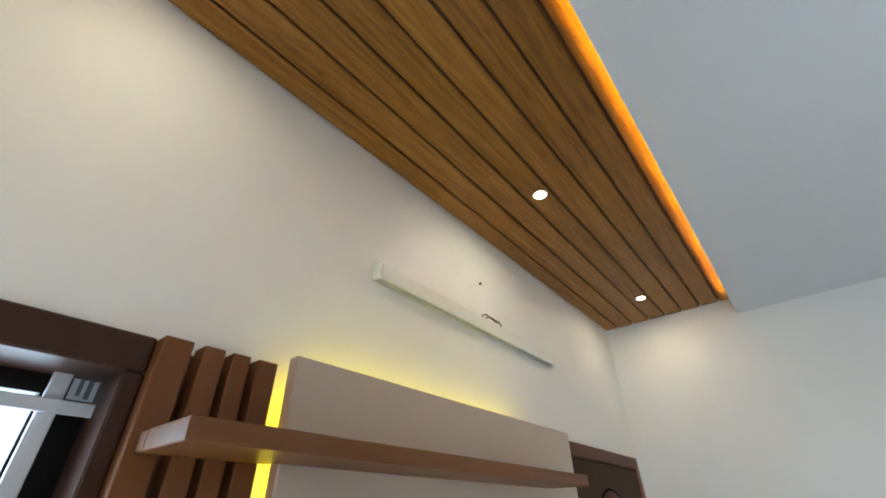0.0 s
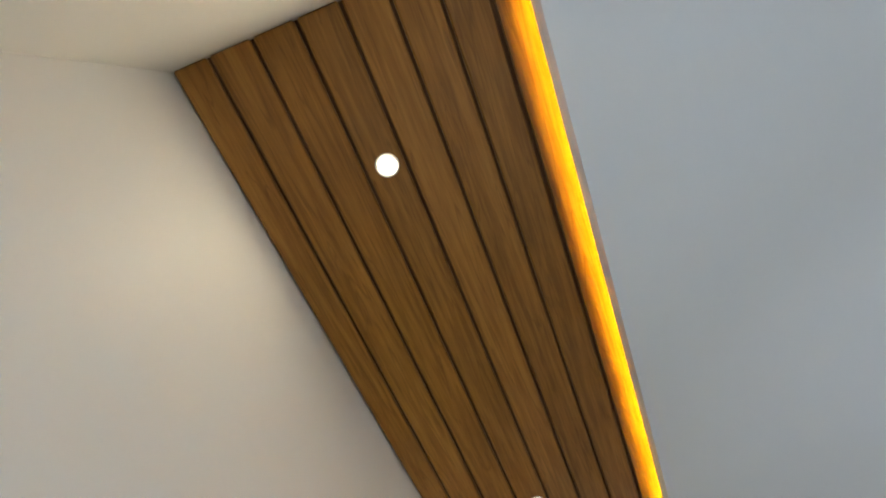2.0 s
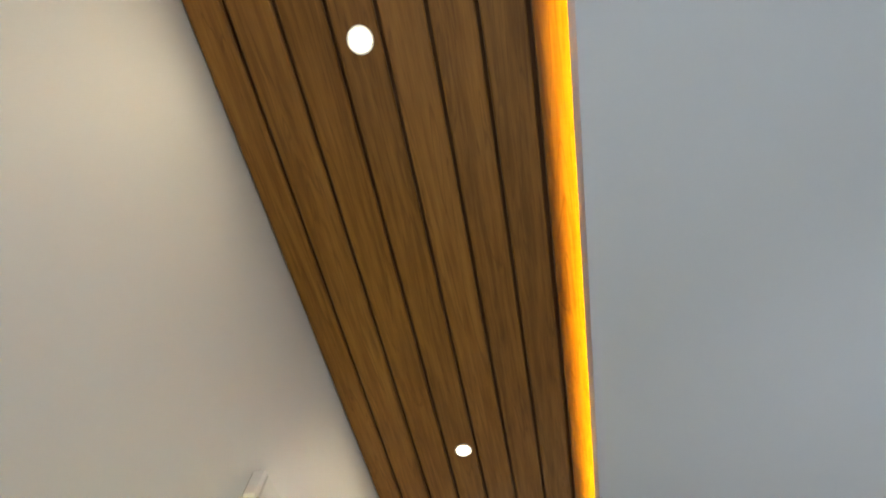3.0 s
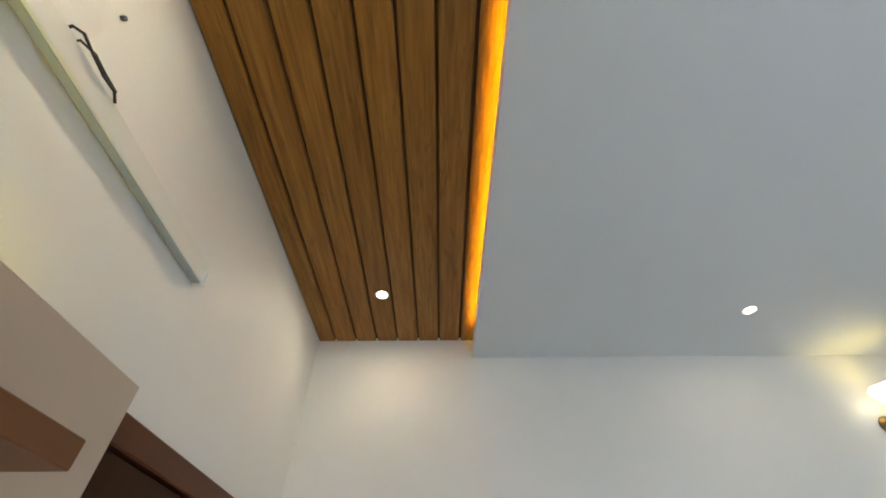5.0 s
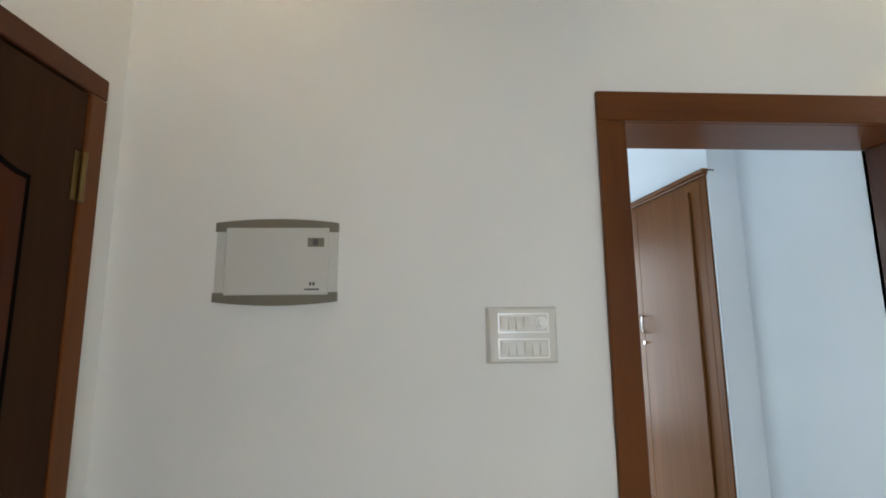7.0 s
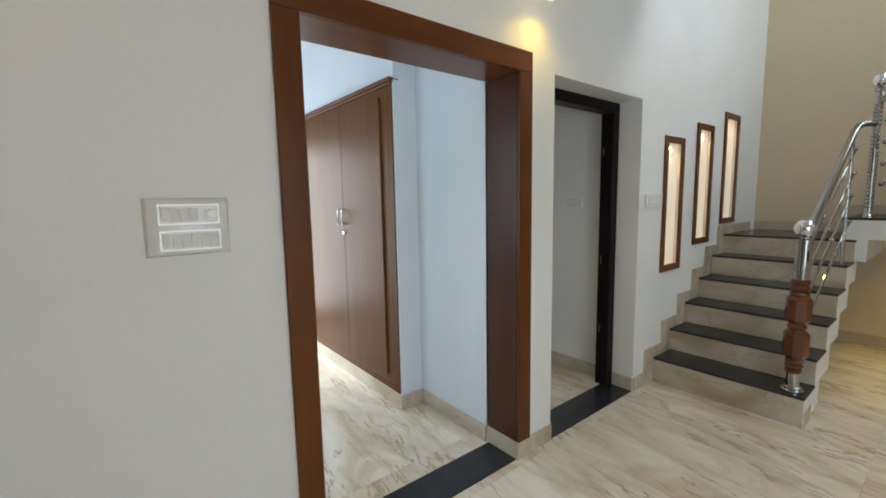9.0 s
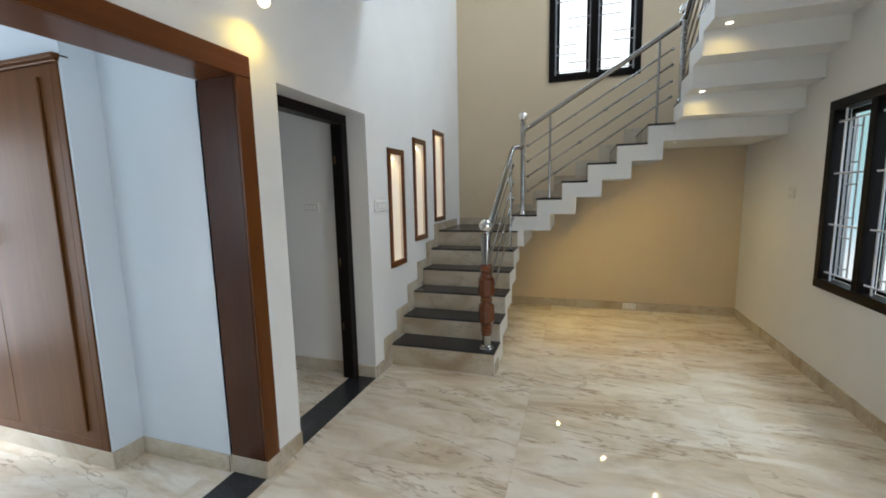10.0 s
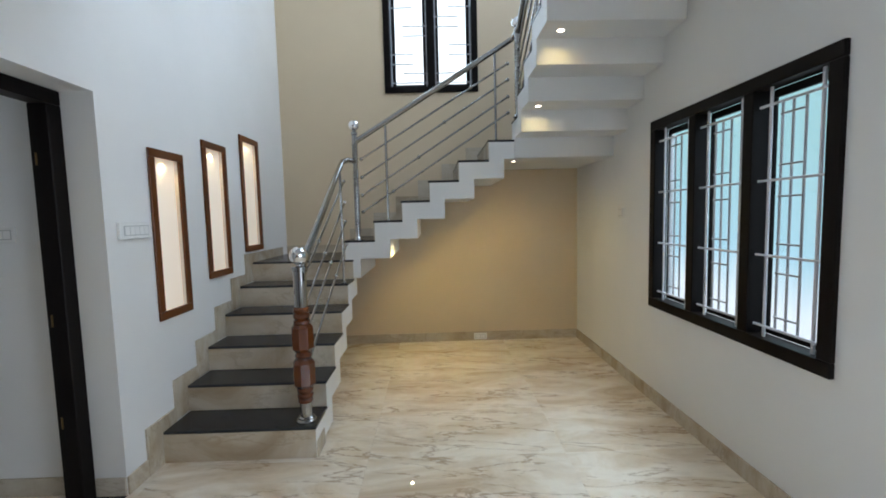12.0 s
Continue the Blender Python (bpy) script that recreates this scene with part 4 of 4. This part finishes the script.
# ---- windows ----
def grille_bars(t, uv, u0, u1, z0, z1, pattern, mat, thin_mat, half, thin):
    """Bars of one window light: stout ones (V, H) and thin ones (v, h). uv maps (u from, u to, depth from, depth to, z from, z to) to a box."""
    w, h = u1 - u0, z1 - z0
    for kind, a, b, c in pattern:
        r = {"V": half, "H": half * 0.8}.get(kind, thin)
        if kind in "vV":    # upright: at a, from b to c
            row = uv(u0 + w * a - r, u0 + w * a + r, 0.0, 0.010, z0 + h * b, z0 + h * c)
        else:               # level: at a, from b to c
            row = uv(u0 + w * b, u0 + w * c, -0.0085, 0.0005, z0 + h * a - r, z0 + h * a + r)
        boxes("grille_bar", [row], mat if kind in "VH" else thin_mat, t, bevel=0.0015)


wd = structure(thing("window_2", ((WIN_D[0] + WIN_D[1]) / 2, -3.40, WIN_D[2]), "", "window"), "black-brown three-light window with grey metal grilles", "window")
x0, x1, z0, z1 = WIN_D
FR = 0.068


def on_d(u0, u1, d0, d1, z0, z1):
    return (u0, u1, -3.345 - d1, -3.345 - d0, z0, z1)


boxes("window_frame", [(x0, x1, -3.408, -3.308, z1 - FR, z1)], M["dark"], wd, bevel=0.004)
boxes("window_frame", [(x0, x1, -3.408, -3.308, z0, z0 + FR)], M["dark"], wd, bevel=0.004)
ups = [x0, x0 + (x1 - x0 - FR) / 3, x0 + 2 * (x1 - x0 - FR) / 3, x1 - FR]
for u in ups:
    boxes("window_frame", [(u, u + FR, -3.408, -3.3085, z0 + FR, z1 - FR)], M["dark"], wd, bevel=0.004)
PAT_D = [("V", 0.17, -0.03, 1.03), ("V", 0.86, -0.03, 1.03), ("v", 0.34, 0.045, 0.93), ("v", 0.49, 0.045, 0.93), ("v", 0.66, 0.045, 0.93),
         ("H", 0.93, 0.02, 0.98), ("H", 0.635, 0.02, 0.98), ("H", 0.335, 0.02, 0.98), ("H", 0.045, 0.02, 0.98),
         ("h", 0.882, 0.34, 0.66), ("h", 0.690, 0.34, 0.66), ("h", 0.570, 0.34, 0.66), ("h", 0.385, 0.34, 0.66), ("h", 0.270, 0.34, 0.66), ("h", 0.095, 0.34, 0.66)]
for a, b in zip(ups, ups[1:]):
    u0, u1, v0, v1 = a + FR, b, z0 + FR, z1 - FR
    grille_bars(wd, on_d, u0, u1, v0, v1, [(k, 1 - p, q, r) if k in "vV" else (k, p, 1 - r, 1 - q) for k, p, q, r in PAT_D], M["grille"], M["grille_backlit"], 0.0075, 0.0045)
    s = boxes("sash", [(u0, u0 + 0.02, -3.424, -3.409, v0, v1), (u1 - 0.02, u1, -3.424, -3.409, v0, v1), (u0 + 0.02, u1 - 0.02, -3.424, -3.409, v1 - 0.04, v1), (u0 + 0.02, u1 - 0.02, -3.424, -3.409, v0, v0 + 0.03)], M["dark"], wd)
    pn = boxes("pane", [(u0 + 0.015, u1 - 0.015, -3.419, -3.415, v0 + 0.025, v1 - 0.035)], M["tinted"], s)
    pn.visible_shadow = False

wc = structure(thing("window_3", (6.72, -1.695, WIN_C[2]), "", "window"), "black-brown two-light stair window with metal grille", "window")
y0, y1, z0, z1 = WIN_C


def on_c(u0, u1, d0, d1, z0, z1):
    return (6.665 + d0, 6.665 + d1, u0, u1, z0, z1)


boxes("window_frame", [(6.628, 6.77, y0, y1, z1 - FR, z1)], M["dark"], wc, bevel=0.004)
boxes("window_frame", [(6.628, 6.77, y0, y1, z0, z0 + FR)], M["dark"], wc, bevel=0.004)
mid = (y0 + y1) / 2
for a, b in ((y0, y0 + FR), (mid - 0.038, mid + 0.038), (y1 - FR, y1)):
    boxes("window_frame", [(6.6285, 6.77, a, b, z0 + FR, z1 - FR)], M["dark"], wc, bevel=0.004)
# level bars from the outer edge (0) of each light to its inner edge (1)
PAT_SOUTH = [("V", 0.03, -0.03, 1.0), ("V", 0.97, -0.03, 1.0), ("H", 0.033, -0.02, 1.02), ("h", 0.108, 0.34, 1.0), ("H", 0.257, -0.06, 0.62), ("h", 0.333, 0.0, 0.62), ("H", 0.477, 0.34, 1.06),
             ("h", 0.558, 0.34, 1.0), ("h", 0.637, 0.0, 0.62), ("H", 0.71, -0.06, 0.62), ("h", 0.86, 0.34, 1.0), ("H", 0.935, -0.02, 1.02)]
PAT_NORTH = [("V", 0.03, -0.03, 1.0), ("V", 0.97, -0.03, 1.0), ("H", 0.033, -0.02, 1.02), ("h", 0.108, 0.34, 1.0), ("h", 0.183, 0.0, 0.62), ("H", 0.260, -0.06, 0.62), ("h", 0.408, 0.34, 1.0),
             ("H", 0.485, 0.34, 1.06), ("h", 0.63, 0.0, 0.62), ("H", 0.71, -0.06, 0.62), ("h", 0.86, 0.34, 1.0), ("H", 0.935, -0.02, 1.02)]
for a, b, pattern in ((y0 + FR, mid - 0.038, PAT_SOUTH), (mid + 0.038, y1 - FR, [(k, 1 - p, q, r) if k in "vV" else (k, p, 1 - r, 1 - q) for k, p, q, r in PAT_NORTH])):
    grille_bars(wc, on_c, a, b, z0 + FR, z1 - FR, pattern, M["grille_backlit"], M["grille_backlit"], 0.0065, 0.0055)
    s = boxes("sash", [(6.75, 6.79, a, a + 0.05, z0 + FR, z1 - FR), (6.75, 6.79, b - 0.05, b, z0 + FR, z1 - FR), (6.75, 6.79, a + 0.05, b - 0.05, z0 + FR, z0 + FR + 0.05), (6.75, 6.79, a + 0.05, b - 0.05, z1 - FR - 0.05, z1 - FR)], M["dark"], wc)
    pn = boxes("pane", [(6.768, 6.773, a + 0.045, b - 0.045, z0 + FR + 0.045, z1 - FR - 0.045)], M["glass"], s)
    pn.visible_shadow = False

# hazy daylight outside the windows
M["out_d"] = outside_build((0.92, 0.97, 1.0), (0.46, 0.71, 0.80), (0.40, 0.66, 0.68), 0.1, 3.0, 1.15)
M["out_w"] = outside_build((0.95, 0.97, 1.0), (0.95, 0.98, 1.0), (0.92, 0.97, 1.0), 0.0, 6.0, 2.0)
structure(boxes("backdrop", [(2.0, 14.0, -6.1, -6.0, -0.5, 4.0)], M["out_d"]), "hazy pale green daylight outside", "backdrop")
structure(boxes("backdrop", [(9.5, 9.6, -4.0, 1.0, 2.4, 9.0)], M["out_w"]), "bright overcast daylight outside", "backdrop")
M["out_a"] = outside_build((0.70, 0.84, 1.0), (0.80, 0.90, 1.0), (0.62, 0.80, 1.0), 0.0, 6.0, 2.2)
M["out_sky"] = outside_build((0.80, 0.92, 1.0), (0.86, 0.95, 1.0), (0.84, 0.94, 1.0), 3.0, 10.0, 7.0)
structure(boxes("backdrop", [(2.0, 14.0, -6.3, -6.2, 4.0, 10.0)], M["out_sky"]), "bright overcast sky above the greenery", "backdrop")
structure(boxes("backdrop", [(-2.6, -2.5, -8.0, 1.0, -0.5, 6.0)], M["out_a"]), "bright overcast daylight outside", "backdrop")

# ---- stair railing ----
rail = thing("stair_railing", (5.2, -0.9, 0.2), "polished steel stair railing with ball-topped newel posts", "railing")


def newel_steel(x, y, z0, z1):
    bm = bmesh.new()
    prof = [(0.0, 0), (0.045, 0.0), (0.045, 0.006), (0.034, 0.014), (0.030, 0.022), (0.024, 0.03)]
    h = z1 - z0
    k = 0.05
    while k < h - 0.12:
        if 0.06 < k < h - 0.42 or h - 0.34 < k < h - 0.16:
            prof += [(0.024, k), (0.029, k + 0.006), (0.029, k + 0.014), (0.024, k + 0.02)]
            k += 0.03
        else:
            prof += [(0.024, k)]
            k += 0.03
    prof += [(0.024, h - 0.09), (0.030, h - 0.085), (0.030, h - 0.06), (0.016, h - 0.052), (0.016, h - 0.04), (0.0, h - 0.04)]
    lathe(bm, (x, y, z0), prof, 20)
    post = part("newel_post", bm, M["steel"], rail, "ringed polished steel newel post", smooth=True)
    bm = bmesh.new()
    ball(bm, (x, y, z1), 0.050, 24, 14)
    part("ball_top", bm, M["chrome"], post, smooth=True)


NX, NY = 4.42, -0.85
z = R + 0.02
bm = bmesh.new()
lathe(bm, (NX, NY, z), [(0.0, 0), (0.062, 0), (0.062, 0.008), (0.055, 0.016), (0.048, 0.018), (0.048, 0.026), (0.036, 0.032), (0.036, 0.12), (0.0, 0.12)], 28)
post = part("newel_post", bm, M["steel"], rail, "steel and turned red wood newel post", smooth=True)
bm = bmesh.new()
P = [(0.0, 0.0), (0.036, 0.0), (0.044, 0.006), (0.046, 0.018), (0.040, 0.028), (0.048, 0.036), (0.050, 0.05), (0.042, 0.062), (0.048, 0.072), (0.050, 0.084), (0.044, 0.094)]
lathe(bm, (NX, NY, z + 0.118), P + [(0.046, 0.10), (0.0, 0.10)], 24)
lathe(bm, (NX, NY, z + 0.118 + 0.10), [(0.0, 0), (0.050, 0.0), (0.068, 0.022), (0.068, 0.155), (0.052, 0.178), (0.0, 0.178)], 8)
lathe(bm, (NX, NY, z + 0.118 + 0.277), [(0.0, 0), (0.042, 0), (0.040, 0.008), (0.050, 0.018), (0.052, 0.030), (0.044, 0.042), (0.040, 0.050), (0.0, 0.052)], 24)
lathe(bm, (NX, NY, z + 0.118 + 0.328), [(0.0, 0), (0.050, 0.0), (0.068, 0.022), (0.068, 0.150), (0.052, 0.172), (0.0, 0.172)], 8)
lathe(bm, (NX, NY, z + 0.118 + 0.499), [(0.0, 0), (0.046, 0), (0.052, 0.012), (0.050, 0.024), (0.040, 0.030), (0.050, 0.042), (0.052, 0.058), (0.044, 0.070), (0.050, 0.080), (0.050, 0.098), (0.044, 0.108), (0.0, 0.109)], 24)
part("turned_shaft", bm, M["newel"], post, "turned varnished red wood shaft", smooth=True, angle=0.5)
bm = bmesh.new()
lathe(bm, (NX, NY, z + 0.725), [(0.0, 0), (0.040, 0), (0.040, 0.225), (0.046, 0.228), (0.046, 0.246), (0.020, 0.252), (0.020, 0.264), (0.0, 0.265)], 28)
part("sleeve", bm, M["steel"], post, "polished steel sleeve", smooth=True)
bm = bmesh.new()
ball(bm, (NX, NY, 1.237), 0.056, 28, 16)
part("ball_top", bm, M["chrome"], post, smooth=True)
newel_steel(5.755, -0.975, R * 7 + 0.02, 2.30)
newel_steel(5.62, -2.45, R * 13 + 0.02, 3.12)

bm = bmesh.new()
tube(bm, [(NX + 0.02, NY, 1.15), (5.54, -0.885, 1.915), (5.60, -0.895, 1.955), (5.65, -0.92, 1.972), (5.70, -0.95, 1.975), (5.755, -0.972, 1.975)], 0.024, 14)
part("handrail", bm, M["steel"], rail, smooth=True)
bm = bmesh.new()
tube(bm, [(5.755, -0.985, 2.155), (5.752, -2.385, 3.006), (5.735, -2.425, 3.03), (5.70, -2.445, 3.043), (5.62, -2.45, 3.05)], 0.024, 14)
part("handrail", bm, M["steel"], rail, smooth=True)
bm = bmesh.new()
tube(bm, [(5.62, -2.455, 3.03), (4.15, -2.455, 3.98)], 0.024, 14)
part("handrail", bm, M["steel"], rail, smooth=True)


def infill(a, b, knobs=(0.45,)):
    a, b = Vector(a), Vector(b)
    bm = bmesh.new()
    rod(bm, a, b, 0.0085, 10)
    r = part("infill_rod", bm, M["steel"], rail, smooth=True)
    for s in (0.0, *knobs, 1.0):
        bm = bmesh.new()
        ball(bm, a.lerp(b, s), 0.017, 12, 8)
        part("rod_knob", bm, M["steel"], r, smooth=True)


for k, (za, zb) in enumerate(((1.07, 1.785), (0.89, 1.60), (0.715, 1.43), (0.51, 1.225))):
    infill((NX + 0.045, NY, za), (5.62, -0.89, zb), (0.32 + 0.12 * k,))
for k, (za, zb) in enumerate(((1.995, 2.82), (1.83, 2.677), (1.667, 2.527), (1.513, 2.383))):
    infill((5.755, -1.03, za), (5.75, -2.385, zb), (0.75 - 0.18 * k,))
for k in range(4):
    infill((5.58, -2.455, 2.90 - 0.155 * k), (4.16, -2.455, 3.80 - 0.155 * k), (0.5,))
for x, y, za, zb in ((5.50, -0.884, R * 5, 1.87), (5.753, -1.26, R * 8, 2.31), (5.75, -2.27, R * 12, 2.925), (4.95, -2.455, R * 15, 3.44), (4.35, -2.455, R * 17, 3.83)):
    bm = bmesh.new()
    lathe(bm, (x, y, za + 0.02), [(0.0, 0), (0.022, 0.0), (0.022, 0.004), (0.0115, 0.010), (0.0115, zb - za - 0.02), (0.0, zb - za - 0.02)], 14)
    part("baluster", bm, M["steel"], rail, smooth=True)

# ---- floor tiles, last ----
floor = structure(boxes("floor", [(-0.2, 6.85, -3.852, 3.35, -0.10, -0.012)], M["joint"]), "polished beige marble-look tile floor", "floor")
TX, TY, GAP = 0.6, 1.2, 0.0008


def tile_mesh(w, d):
    bm = bmesh.new()
    box(bm, -w / 2, w / 2, -d / 2, d / 2, -0.012, 0.0)
    me = bpy.data.meshes.new("floor_tile")
    bm.to_mesh(me)
    bm.free()
    me.materials.append(M["marble"])
    return me


tiles = {}


def lay(x0, x1, y0, y1):
    """One tile, cut to its place."""
    key = (round(x1 - x0, 3), round(y1 - y0, 3))
    if key not in tiles:
        tiles[key] = tile_mesh(key[0] - GAP, key[1] - GAP)
    ob = new("floor_tile", tiles[key])
    ob.location = ((x0 + x1) / 2, (y0 + y1) / 2, 0)
    ob.parent = floor


def pave(x0, x1, y0, y1, ax, ay):
    xs = [x0] + [ax + TX * k for k in range(-20, 20) if x0 + 0.02 < ax + TX * k < x1 - 0.02] + [x1]
    ys = [y0] + [ay + TY * k for k in range(-20, 20) if y0 + 0.02 < ay + TY * k < y1 - 0.02] + [y1]
    for a, b in zip(xs, xs[1:]):
        for c, d in zip(ys, ys[1:]):
            lay(a, b, c, d)


pave(0.0, 6.65, -3.652, 0.0, 3.69, -1.25)
pave(0.25, 2.742, 0.22, 3.2, 0.69, 0.35)
pave(3.02, 5.2, 0.22, 1.9, 3.09, 0.6)
structure(boxes("threshold", [(OPEN[0] - 0.03, OPEN[1], 0.001, 0.219, -0.011, 0.004)], M["granite"], bevel=0.002), "black granite threshold slab", "threshold")
structure(boxes("threshold", [(NICHE[0], NICHE[1], 0.001, 0.219, -0.011, 0.004)], M["granite"], bevel=0.002), "black granite threshold slab", "threshold")
